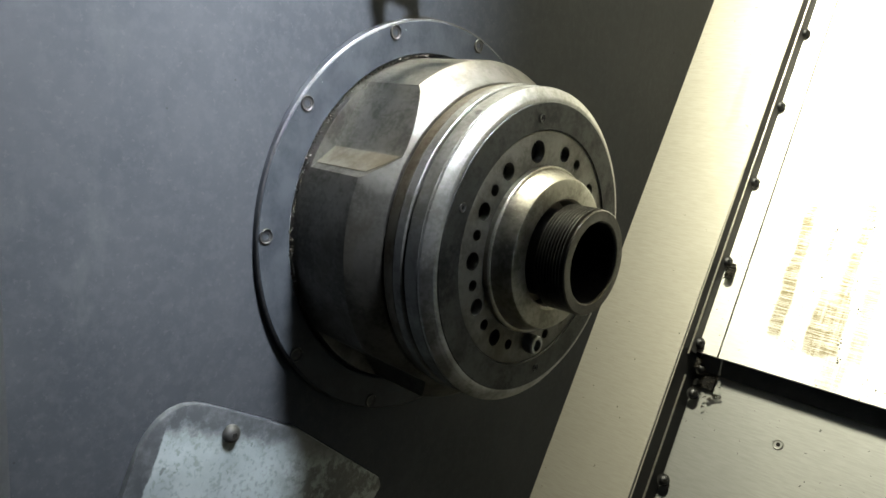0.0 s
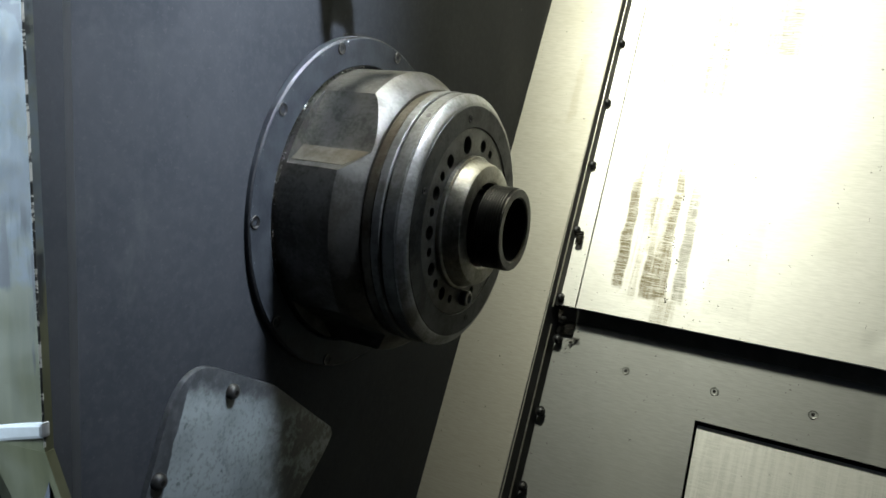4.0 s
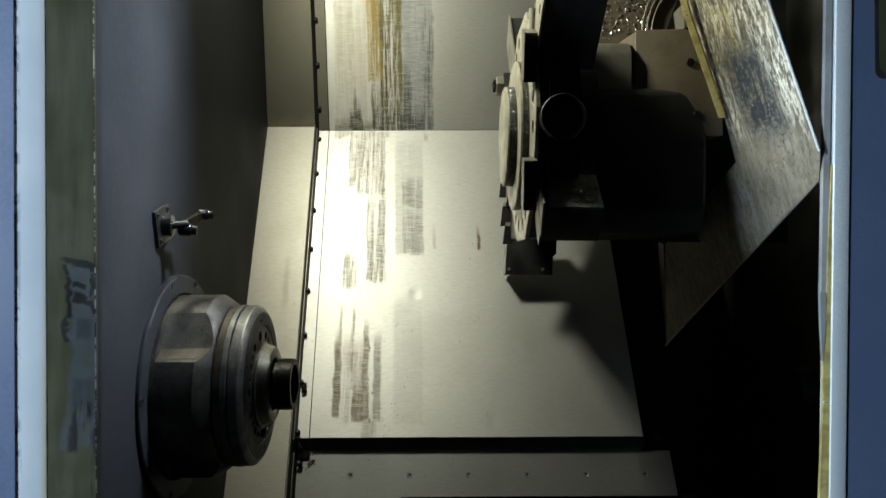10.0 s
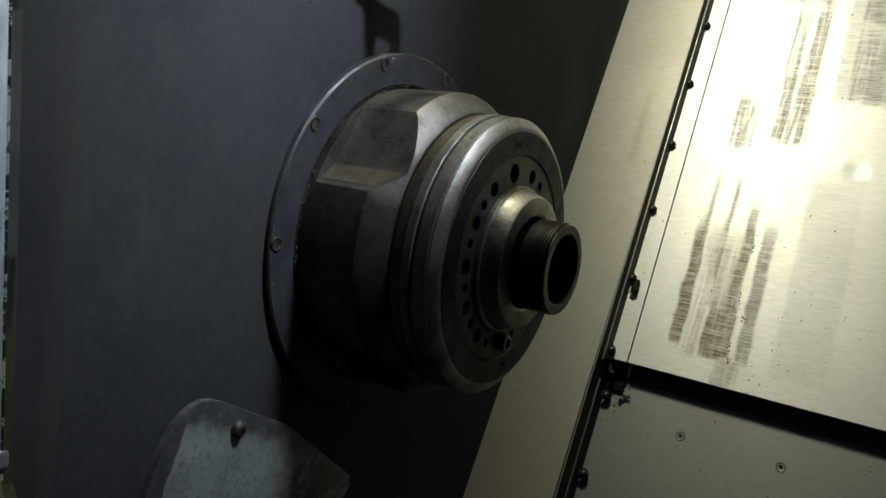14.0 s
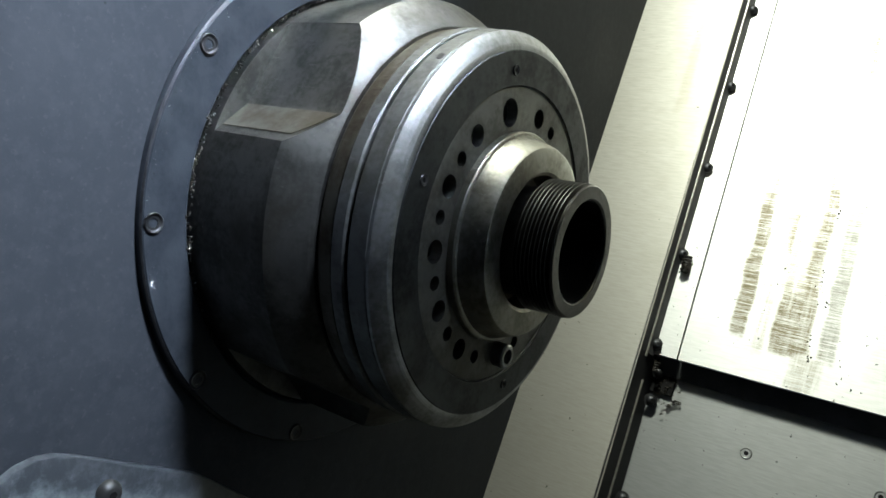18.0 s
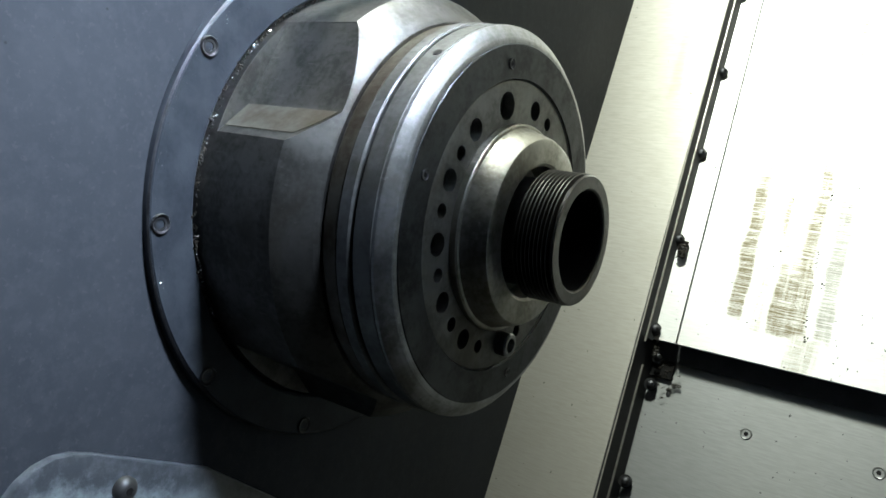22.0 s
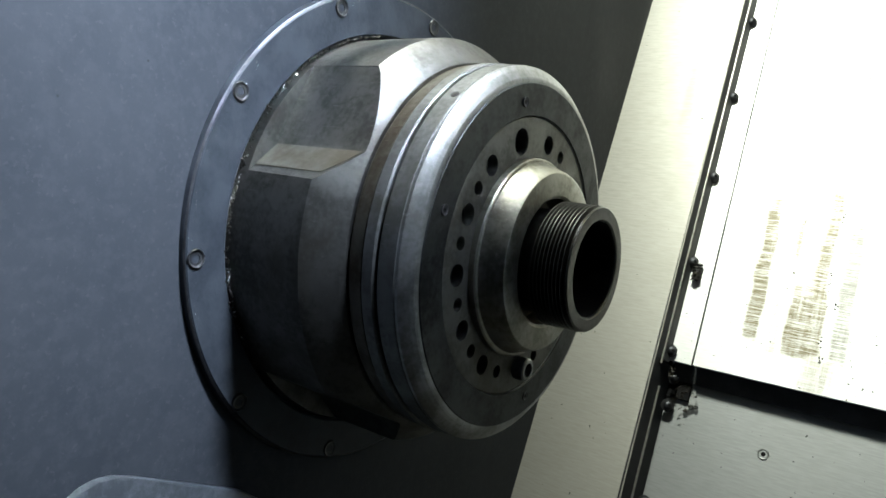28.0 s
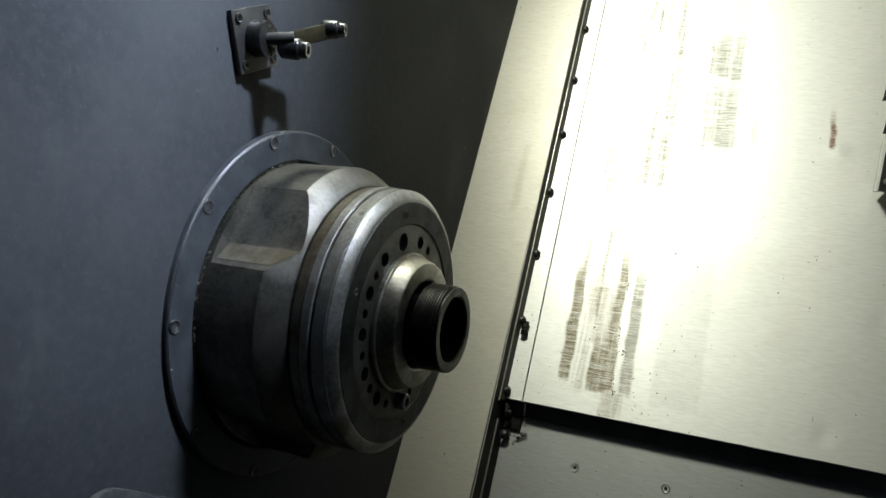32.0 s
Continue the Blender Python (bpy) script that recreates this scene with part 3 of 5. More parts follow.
def oblong(c, ax, ay, az, bevel=0.0):
    """A box at world point c with half extents along three vectors."""
    bm = bmesh.new()
    c, ax, ay, az = (Vector(v) for v in (c, ax, ay, az))
    vs = {}
    for i in (-1, 1):
        for j in (-1, 1):
            for k in (-1, 1):
                vs[i, j, k] = bm.verts.new(c + i * ax + j * ay + k * az)
    for q in (((-1, -1, -1), (-1, 1, -1), (1, 1, -1), (1, -1, -1)), ((-1, -1, 1), (1, -1, 1), (1, 1, 1), (-1, 1, 1)), ((-1, -1, -1), (1, -1, -1), (1, -1, 1), (-1, -1, 1)),
              ((-1, 1, -1), (-1, 1, 1), (1, 1, 1), (1, 1, -1)), ((-1, -1, -1), (-1, -1, 1), (-1, 1, 1), (-1, 1, -1)), ((1, -1, -1), (1, 1, -1), (1, 1, 1), (1, -1, 1))):
        bm.faces.new([vs[v] for v in q])
    if bevel:
        bmesh.ops.bevel(bm, geom=bm.edges[:], offset=bevel, segments=2, affect="EDGES", profile=0.6)
    return bm


def socket_screw(parent, p, n, r, mat=M_SCREW, name="screw"):
    """A countersunk socket screw: dished head with a hexagon recess."""
    head = part(name, lathe_on(Vector(p) - 0.3 * r * Vector(n), n, [(0, r), (0.36 * r, r), (0.46 * r, 0.92 * r), (0.40 * r, 0.74 * r), (0.34 * r, 0.70 * r), (0.34 * r, 0.44 * r), (0.05 * r, 0.40 * r)], 24), mat, parent, angle=40)
    part("socket", lathe_on(Vector(p) - 0.05 * r * Vector(n), n, [(0, 0.43 * r), (0.02 * r, 0.43 * r)], 6), M_SHADEBLACK, head)
    return head


def curl(p, axis, radius, pitch, turns, wire, bm, seed):
    """A springy curl of swarf."""
    rnd = random.Random(seed)
    m = Vector(axis).to_track_quat("Z", "Y").to_matrix()
    last = None
    steps = int(turns * 9)
    for i in range(steps + 1):
        t = 2 * math.pi * i / 9
        rr = radius * (1 + 0.15 * math.sin(3.1 * i + seed))
        q = Vector(p) + m @ Vector((rr * math.cos(t), rr * math.sin(t), pitch * i / 9 + rnd.uniform(-0.1, 0.1) * pitch))
        if last is not None:
            rod(last, q, wire, 4, bm=bm, caps=False)
        last = q


# Setting: the headstock wall, the slanted covers, roof, door frame and the rest of the cabin
T3 = -0.004 * SNORM
structure("wall_left", slab([w(wall_x(y), y, z) for y, z in ((-2.19, -5), (5.6, -5), (5.6, 8.1), (-2.19, 8.1))], (-0.02, 0, 0)), M_WALL, "smooth dark grey painted steel headstock wall, slightly oily")
structure("bed_strip", slab([sh(-0.36, -4.5, 0.16), sh(0.52, -4.5, 0.16), sh(0.56, TOP, 0.16), sh(-0.36, TOP, 0.16)], T3), M_STRIP, "narrow ground steel cover strip beside the headstock wall", "cover")
structure("bed_margin", slab([sh(0.58, 0), sh(0.757, 0), sh(0.757, TOP - 0.01), sh(0.58, TOP - 0.01)], T3), M_BED, "narrow ground steel margin of the bed cover", "cover")
structure("bed_cover", slab([sh(0.769, 0), sh(5.06, 0), sh(5.06, TOP - 0.01), sh(0.769, TOP - 0.01)], T3), M_BED, "slanted ground steel bed cover with brown oil stains", "cover")
# End strip coloured black for the shade it lies in
structure("bed_end", slab([sh(5.03, 0, -0.22), sh(5.75, 0, -0.22), sh(5.75, TOP - 0.05, -0.22), sh(5.03, TOP - 0.05, -0.22)], T3), M_SHADEBLACK, "narrow end strip of the bed cover, coloured black for shade", "cover")
# Black sheet standing in for the shade behind the covers
structure("bed_backing", slab([sh(0.4, -4.5, -0.40), sh(5.3, -4.5, -0.40), sh(5.3, TOP + 0.4, -0.40), sh(0.4, TOP + 0.4, -0.40)], T3), M_SHADEBLACK, "black sheet for the shade behind the bed covers", "void")
structure("wiper_band", slab([sh(0.62, 0.09, -0.06), sh(5.1, 0.09, -0.06), sh(5.1, -0.11, -0.13), sh(0.62, -0.11, -0.13)], -0.0025 * SNORM, 0.0006), M_SOFT, "black rubber wiper under the edge of the bed cover", "wiper")
structure("upper_strip", slab([up(-0.45, -0.05, 0.16), up(0.56, 0.02, 0.16), up(0.56, 4.9, 0.16), up(-0.45, 4.9, 0.16)], -0.004 * UNORM), M_SHADEDSTRIP, "narrow steel strip of the upper cover", "cover")
structure("upper_cover", slab([up(0.769, 0.0), up(5.2, 0.0), up(5.2, 4.9), up(0.769, 4.9)], -0.004 * UNORM), M_UPPER, "upright steel cover with yellow and grey coolant stains", "cover")
structure("upper_margin", slab([up(0.56, 0.0), up(0.755, 0.0), up(0.755, 4.9), up(0.56, 4.9)], -0.004 * UNORM), M_SHADEDSTRIP, "narrow steel margin of the upper cover", "cover")
structure("upper_backing", slab([up(0.4, -0.1, -0.2), up(1.4, -0.1, -0.2), up(1.4, 4.9, -0.2), up(0.4, 4.9, -0.2)], -0.004 * UNORM), M_SHADEBLACK, "black sheet for the shade behind the upper cover seam", "void")
structure("wall_right", slab([w(7.3, 0.3, -5), w(7.3, 6, -5), w(7.3, 6, 8.1), w(7.3, 0.3, 8.1)], (0.02, 0, 0)), M_FLOOR, "dark oily wall at the far end of the cabin")
structure("wall_back", slab([w(-0.6, 5.9, -5), w(7.5, 5.9, -5), w(7.5, 5.9, 8.1), w(-0.6, 5.9, 8.1)], (0, 0.02, 0)), M_CAST, "dark rear wall of the machine cabin")
# Unseen roof, its edge set to end the strip light on the headstock wall
structure("added_roof", slab([w(-0.6, 0.06, 8.1), w(7.5, 0.06, 8.1), w(7.5, 6, 8.1), w(-0.6, 6, 8.1)], (0, 0, 0.02)), M_CAST, "unseen dark roof added over the cabin's rear to cut the strip light", "roof")
# Unseen piece added to block strip light from the turret
structure("added_roof_front", slab([w(5.9, -3.0, 8.1), w(7.5, -3.0, 8.1), w(7.5, 0.05, 8.1), w(5.9, 0.05, 8.1)], (0, 0, 0.02)), M_CAST, "unseen dark roof piece added to keep strip light off the turret", "roof")
structure("chip_tray", slab([w(-0.3, -2.4, -5), w(7.4, -2.4, -5), w(7.4, 6, -5), w(-0.3, 6, -5)], (0, 0, -0.02)), M_FLOOR, "dark oily chip tray under the spindle", "tray")
structure("front_apron", slab([w(-0.3, -2.4, -5), w(7.4, -2.4, -5), w(7.4, -2.3, -2.2), w(-0.3, -2.3, -2.2)], (0, -0.02, 0)), M_CAST, "dark front apron below the door opening", "apron")
structure("floor", slab([w(-70, -70, -8.7), w(70, -70, -8.7), w(70, 70, -8.7), w(-70, 70, -8.7)], (0, 0, -0.02)), M_CONCRETE, "grey concrete workshop floor", "floor")

# Lower cover with its opening and the inset plate sunk into it
A0 = -0.16
for pts in (((0.58, 0.10), (5.05, 0.10), (5.05, -0.14), (5.42, -0.14), (5.42, -0.71), (0.58, -0.71)), ((0.58, -0.71), (1.935, -0.71), (1.935, -4.5), (0.58, -4.5))):
    structure("lower_cover", slab([sh(x, a, A0) for x, a in pts], T3), M_LOWER, "lower ground steel cover with a row of screws", "cover")
structure("lower_inset", slab([sh(1.955, -0.74, A0 - 0.05), sh(5.6, -0.74, A0 - 0.05), sh(5.6, -4.5, A0 - 0.05), sh(1.955, -4.5, A0 - 0.05)], T3), M_INSET, "polished steel plate sunk into the lower cover", "plate")
structure("inset_shadow_gap", slab([sh(1.90, -0.67, A0 - 0.09), sh(5.7, -0.67, A0 - 0.09), sh(5.7, -4.5, A0 - 0.09), sh(1.90, -4.5, A0 - 0.09)], T3), M_SHADEBLACK, "black sheet for the shaded gap round the inset plate", "gap")

# Rubber seal and bright bead along the step beside the strip
seal = thing("step_seal", "black rubber seal with a bright bead along the steel step", "seal")
for name, a0, a1, foot, low in (("rubber", -0.02, TOP - 0.03, 0.60, 0.0), ("lower_rubber", -4.5, -0.02, 0.60, A0)):
    part(name, slab([sh(0.555, a0, 0.155), sh(foot, a0, low), sh(foot, a1, low), sh(0.555, a1, 0.155)], (-0.004, 0, 0)), M_RUBBER, seal)
    low > -0.1 and part("seal_lip", slab([sh(0.585, a0, 0.076), sh(foot + 0.006, a0, low + 0.004), sh(foot + 0.006, a1, low + 0.004), sh(0.585, a1, 0.076)], (-0.001, 0, 0)), M_SOFT, seal, "worn grey rubber lip")
part("bead", rod(sh(0.580, -0.05, 0.086), sh(0.580, TOP - 0.03, 0.086), 0.0085 * U, 8), M_EDGE, seal, "thin worn bright bead", angle=60)
part("lower_bead", rod(sh(0.583, -4.5, 0.01), sh(0.583, -0.20, 0.01), 0.0085 * U, 8), M_EDGE, seal, "thin worn bright bead", angle=60)
part("wiper_corner", slab([sh(0.60, 0.0, A0 + 0.03), sh(0.757, 0.0, A0 + 0.03), sh(0.757, -0.235, A0 + 0.03), sh(0.60, -0.235, A0 + 0.03)], -0.003 * SNORM, 0.0005), M_SHADEBLACK, seal, "black rubber wiper corner")
part("strip_edge", rod(sh(0.553, -4.5, 0.160), sh(0.553, TOP - 0.03, 0.160), 0.006 * U, 8), M_STRIP, seal, angle=60)
part("upper_rubber", slab([up(0.555, 0.16, 0.155), up(0.60, 0.0, 0.0), up(0.60, 4.9, 0.0), up(0.555, 4.9, 0.155)], (-0.004, 0, 0)), M_RUBBER, seal)


def seal_screw(p, n):
    s = thing("button_screw", "dark oily button-head screw holding the rubber seal", "screw", "screws along the seal")
    part("head", lathe_on(p, n, [(0, 0.036 * U), (0.012 * U, 0.036 * U), (0.03 * U, 0.027 * U), (0.038 * U, 0.012 * U)], 16), M_SCREW, s, angle=50)
    part("socket", lathe_on(Vector(p) + 0.0365 * U * Vector(n), n, [(0, 0.011 * U), (0.003 * U, 0.011 * U)], 6), M_SHADEBLACK, s)
    part("washer", lathe_on(Vector(p) - 0.004 * U * Vector(n), n, [(0, 0.046 * U), (0.008 * U, 0.046 * U)], 16), M_BLACK, s)


for a in [0.736 + 0.689 * k for k in range(7)] + [0.06, -0.10, -0.30, -0.98, -1.65, -2.32]:
    seal_screw(sh(0.607 if a > -0.04 else 0.635, a, 0.02 if a > 0 else A0 + 0.05), (SNORM + Vector((0.7, 0, 0))).normalized())
for k in range(5):
    seal_screw(up(0.607, 0.35 + 0.689 * k, 0.02), (UNORM + Vector((0.7, 0, 0))).normalized())

for k in range(6):
    s = thing("flush_screw", "steel flush socket screw in the lower cover", "screw", "screws in the lower cover")
    socket_screw(s, sh(1.292 + 0.7515 * k, -0.438, A0) + 0.0002 * SNORM, SNORM, 0.036 * U, M_LOWER, "head")

# Door frame: left post with its lip, white edge and outer panel; the right-hand post and door
def jx(x, z):
    """The door posts lean slightly with height."""
    return x - 0.024 * z


structure("jamb_left", slab([w(jx(-0.022, -0.62), -2.406, -0.62), w(jx(0.244, -0.62), -2.345, -0.62), w(jx(0.244, 8.1), -2.345, 8.1), w(jx(-0.022, 8.1), -2.406, 8.1)], (0, 0.004, 0)), M_JAMB, "worn green painted door post with old glue marks", "door post")
structure("jamb_foot", slab([w(-0.007, -2.406, -0.62), w(0.262, -2.345, -0.62), w(0.66, -2.12, -2.2), w(0.40, -2.25, -2.2)], (0, 0.004, 0)), M_JAMB, "lower worn green door post bending inwards", "door post")
structure("jamb_joint", slab([w(0.03, -2.40, -0.56), w(0.27, -2.36, -0.50), w(0.27, -2.36, -0.56), w(0.03, -2.40, -0.63)], (0, 0.004, 0), 0.0015), M_GREYPAINT, "pale sealant bead across the door post", "sealant")
structure("jamb_lip", slab([w(jx(0.2455, -0.6), -2.35, -0.6), w(jx(0.249, -0.6), -2.345, -0.6), w(jx(0.249, 8.1), -2.345, 8.1), w(jx(0.2455, 8.1), -2.35, 8.1)], (0, 0.0003, 0)), M_LIP, "chipped bright lip of the door post", "lip")
structure("jamb_return", slab([w(jx(0.244, -5), -2.335, -5), w(-0.02, -2.0, -5), w(-0.02, -2.0, 8.1), w(jx(0.244, 8.1), -2.335, 8.1)], (-0.004, 0, 0)), M_WALL, "grey return of the door post", "door post")
frame_profile = [(-0.0235, -2.397), (-0.032, -2.409), (-0.05, -2.416), (-0.185, -2.442), (-0.203, -2.446), (-0.215, -2.449), (-0.24, -2.449), (-0.24, -2.30), (-0.028, -2.38)]
structure("door_frame", slab([w(jx(x, -6), y, -6) for x, y in frame_profile], Vector((-0.024, 0, 1)) * 14.1 * U), M_FRAME, "white painted rounded edge of the door frame", "door frame", angle=12)
structure("panel_front", slab([w(0.006, -2.452, -8.7), w(-9, -2.452, -8.7), w(-9, -2.452, 8.1), w(-0.397, -2.452, 8.1)], (0, 0.02, 0)), M_BLUE, "blue-grey painted front panel of the machine", "panel")
post = [(6.314, 0.47), (6.312, 0.455), (6.325, 0.43), (6.385, 0.425), (6.40, 0.44), (6.40, 0.47)]
structure("jamb_right", slab([w(jx(x, 0.9), y, 0.9) for x, y in post], Vector((0.024, 0, 1)) * 7.2 * U), M_GREYPAINT, "grey painted inner door post", "door post", angle=40)
def trim(points):
    """A flat run on the right-hand door post, given by (x, z)."""
    return slab([w(x, 0.412, z) for x, z in points], (0, 0.04 * U, 0), 0.0006)


structure("jamb_right", trim([(6.279, 0.90), (6.345, 0.90), (6.335, 0.55), (6.312, 0.20), (6.300, 0.20), (6.285, 0.60)]), M_GREYPAINT, "grey painted foot of the door post", "door post")
structure("jamb_sealant", trim([(6.418, 2.2), (6.408, 2.2), (6.362, 1.29), (6.34, 0.42), (6.305, 0.15), (6.303, -0.21), (6.395, -0.21), (6.400, 0.42), (6.410, 1.29)]), M_YELLOW, "yellowed sealant along the door post", "sealant")
structure("jamb_sealant", trim([(6.303, -0.22), (6.393, -0.22), (6.36, -1.5), (6.30, -5.0), (6.13, -5.0), (6.245, -1.5)]), M_YELLOW, "yellowed sealant at the foot of the door post", "sealant")
post = [(6.392, 0.60), (6.392, 0.41), (6.402, 0.40), (6.545, 0.395), (6.562, 0.405), (6.562, 0.60)]
structure("door_edge", slab([w(x - 0.12, y, -5) for x, y in post], Vector((0.021, 0, 1)) * 13.1 * U), M_WHITE, "white painted edge of the sliding door", "door edge", angle=40)
structure("door_panel", slab([w(6.36, 0.418, -8.7), w(16, 0.418, -8.7), w(16, 0.418, 8.1), w(6.71, 0.418, 8.1)], (0, 0.02, 0)), M_BLUE, "blue-grey painted sliding door, open", "door")

# Rubber-framed window in the sliding door
window = thing("door_window", "dark olive window in a black rubber frame on the blue door", "window")
corner = [(0.08 * (1 - math.cos(radians(q))), 0.08 * (1 - math.sin(radians(q)))) for q in (0, 30, 60, 90)]
outer = [w(6.862 + x, 0.405, 3.09 + z) for x, z in corner[::-1]] + [w(6.862, 0.405, 6.6), w(10.6, 0.405, 6.6), w(10.6, 0.405, 3.09)]
rim = part("window_frame", slab(outer, (0, 0.012 * U, 0), 0.002 * U), M_RUBBER, window, "black rubber frame")
pane = [w(6.905 + x, 0.402, 3.14 + z) for x, z in corner[::-1]] + [w(6.905, 0.402, 6.55), w(10.55, 0.402, 6.55), w(10.55, 0.402, 3.14)]
part("pane", slab(pane, (0, 0.002 * U, 0)), M_OLIVE, window, "dark olive pane")

# Flange ring on the headstock wall, with its ten screws
ring = thing("flange_ring", "dark grey bolted flange ring round the spindle", "flange")
part("ring", turned([(-0.10, 0.868), (-0.10, 1.045), (-0.012, 1.045), (0.0, 1.033), (0.0, 0.878), (-0.01, 0.868)], 160, closed=True), M_RING, ring, angle=35)
# Lighter line laid on the rim for the light its chamfer catches
part("rim_glint", turned([(-0.013, 1.044), (-0.008, 1.0445), (-0.003, 1.0385), (-0.006, 1.036)], 160, closed=True), M_SCREW, ring, "lighter rim line for the light it catches")
# Black ring put in for the shadow gap between flange and wall
part("gap_shade_ring", turned([(-0.14, 0.9), (-0.14, 1.062), (-0.075, 1.062), (-0.075, 0.9)], 120, closed=True), M_RUBBER, ring, "black ring for the shadow gap at the wall", angle=35)
for k in range(10):
    t = radians(36 * k)
    socket_screw(ring, w(0.001, math.cos(t), math.sin(t)), (1, 0, 0), 0.036 * U, M_BLACK)

# Spindle nose
spindle = thing("spindle_nose", "bare lathe spindle nose of oily turned steel on the headstock wall", "spindle")
housing = part("housing", turned([(-0.2, 0.852), (0.362, 0.856), (0.384, 0.844), (0.475, 0.775), (0.487, 0.757), (0.487, 0.6), (-0.2, 0.6)], 128, closed=True), M_HOUSING, spindle, angle=30)
cutters = []
for turn_by in (0, 90, 180, 270):
    c, s = math.cos(radians(turn_by)), math.sin(radians(turn_by))
    outline = [(-0.66, 0.405), (-0.484, 0.703), (-0.60, 0.95), (-1.1, 0.75), (-0.99, 0.17)]
    cutters.append(slab([w(0.028, y * c - z * s, y * s + z * c) for y, z in outline], (0.5 * U, 0, 0)))
carve(housing, cutters)
housing.data.shade_smooth()
housing.data.set_sharp_from_angle(angle=radians(25))
# Thin tan plate: the light on the pocket's lower facet is in its colour
part("ledge", slab([w(0.032, -0.665, 0.404), w(0.032, -0.770, 0.329), w(0.37, -0.770, 0.329), w(0.425, -0.72, 0.3645), w(0.465, -0.667, 0.403)], (0, 0.0001, 0.00025)), M_LITLEDGE, spindle, "milled ledge, its lit tan put into the colour")
part("rear_band", turned([(0.487, 0.742), (0.50, 0.750), (0.554, 0.753), (0.556, 0.748), (0.556, 0.4), (0.487, 0.4)], 160, closed=True), M_BAND, spindle, "dull rust-tinged band", angle=28)
part("step_band", turned([(0.556, 0.750), (0.562, 0.757), (0.606, 0.757), (0.612, 0.750), (0.612, 0.4), (0.556, 0.4)], 160, closed=True), M_STEP, spindle, "greyed turned band", angle=28)
part("disc", turned([(0.61, 0.735), (0.622, 0.740), (0.627, 0.751), (0.696, 0.751), (0.699, 0.748), (0.699, 0.3), (0.61, 0.3)], 160, closed=True), M_STEP, spindle, "grey turned rim", angle=28)
part("bevel", turned([(0.699, 0.7485), (0.710, 0.7485), (0.716, 0.744), (0.745, 0.708), (0.749, 0.698), (0.750, 0.688), (0.750, 0.562), (0.742, 0.558), (0.699, 0.558)], 160, closed=True), M_DISC, spindle, "bright turned bevel", angle=28)
mark = rod(w(0.672, 0.7495 * math.cos(radians(125)), 0.7495 * math.sin(radians(125))), w(0.672, 0.7525 * math.cos(radians(125)), 0.7525 * math.sin(radians(125))), 0.016 * U, 20)
part("pin_mark", mark, M_TUBE, spindle, "dark plugged pin hole", angle=40)
plate = part("face_plate", turned([(0.703, 0.24), (0.703, 0.556), (0.744, 0.556), (0.748, 0.548), (0.748, 0.24)], 128, closed=True), M_FACE, spindle, "dull drilled face plate", angle=30)
part("face_ring", turned([(0.748, 0.559), (0.7535, 0.562), (0.7535, 0.682), (0.748, 0.688)], 128, closed=True), M_DARKFACE, spindle, "oily dark outer face", angle=30)
part("hub", turned([(0.744, 0.20), (0.744, 0.398), (0.772, 0.398), (0.778, 0.392), (0.780, 0.383), (0.790, 0.379), (0.855, 0.358), (0.868, 0.350), (0.873, 0.338), (0.873, 0.262), (0.865, 0.250), (0.76, 0.250)], 128, closed=True), M_BOSS, spindle, "polished tapered hub", angle=28)
# Black discs and a liner put in for the shade inside holes and tube
part("hole_shade", turned([(0.6992, 0.40), (0.7012, 0.40), (0.7012, 0.55), (0.6992, 0.55)], 96, closed=True), M_SHADEBLACK, spindle)
part("bore", turned([(0.70, 0.248), (0.705, 0.248)], 64), M_SHADEBLACK, spindle)
thread = [(0.70, 0.205), (0.898, 0.205), (0.906, 0.230)]
for k in range(9):
    thread += [(0.909 + 0.0155 * k, 0.243), (0.9125 + 0.0155 * k, 0.243), (0.917 + 0.0155 * k, 0.224), (0.9215 + 0.0155 * k, 0.224)]
thread += [(1.054, 0.240), (1.060, 0.235), (1.060, 0.192), (1.054, 0.186), (0.72, 0.184)]
part("draw_tube", turned(thread, 96, closed=True), M_TUBE, spindle, "blackened draw tube with a threaded end", angle=30)
part("tube_shade_liner", turned([(0.74, 0.1835), (1.048, 0.1835), (1.048, 0.181), (0.74, 0.181)], 64, closed=True), M_SHADEBLACK, spindle, angle=40)
part("tube_shade_disc", turned([(0.73, 0.186), (0.735, 0.186)], 48), M_SHADEBLACK, spindle)
holes = []
drill = [(100, 0.052), (73, 0.038), (58, 0.026), (127, 0.040), (141, 0.027), (154, 0.040), (167, 0.026), (181, 0.041), (194.5, 0.026), (208, 0.039), (222, 0.027), (236, 0.039), (251, 0.026), (288, 0.026),
         (305, 0.033), (320, 0.022), (335, 0.033), (350, 0.021), (5, 0.033), (20, 0.021), (35, 0.033)]
for angle, r in drill:
    t = radians(angle)
    holes.append(rod(w(0.690, 0.467 * math.cos(t), 0.467 * math.sin(t)), w(0.80, 0.467 * math.cos(t), 0.467 * math.sin(t)), r * U, 20))
carve(plate, holes)
plate.data.shade_smooth()
plate.data.set_sharp_from_angle(angle=radians(30))
t = radians(272)
dowel = lathe_on(w(0.746, 0.467 * math.cos(t), 0.467 * math.sin(t)), (1, 0, 0), [(0, 0.048 * U), (0.045 * U, 0.048 * U), (0.052 * U, 0.042 * U), (0.052 * U, 0.030 * U), (0.02 * U, 0.028 * U)], 24)
part("drive_dowel", dowel, M_DISC, spindle, "raised drive dowel sleeve", angle=35)
for angle in (98, 158, 278):
    t = radians(angle)
    socket_screw(spindle, w(0.755, 0.615 * math.cos(t), 0.615 * math.sin(t)), (1, 0, 0), 0.02 * U, M_SCREW, "set_screw")

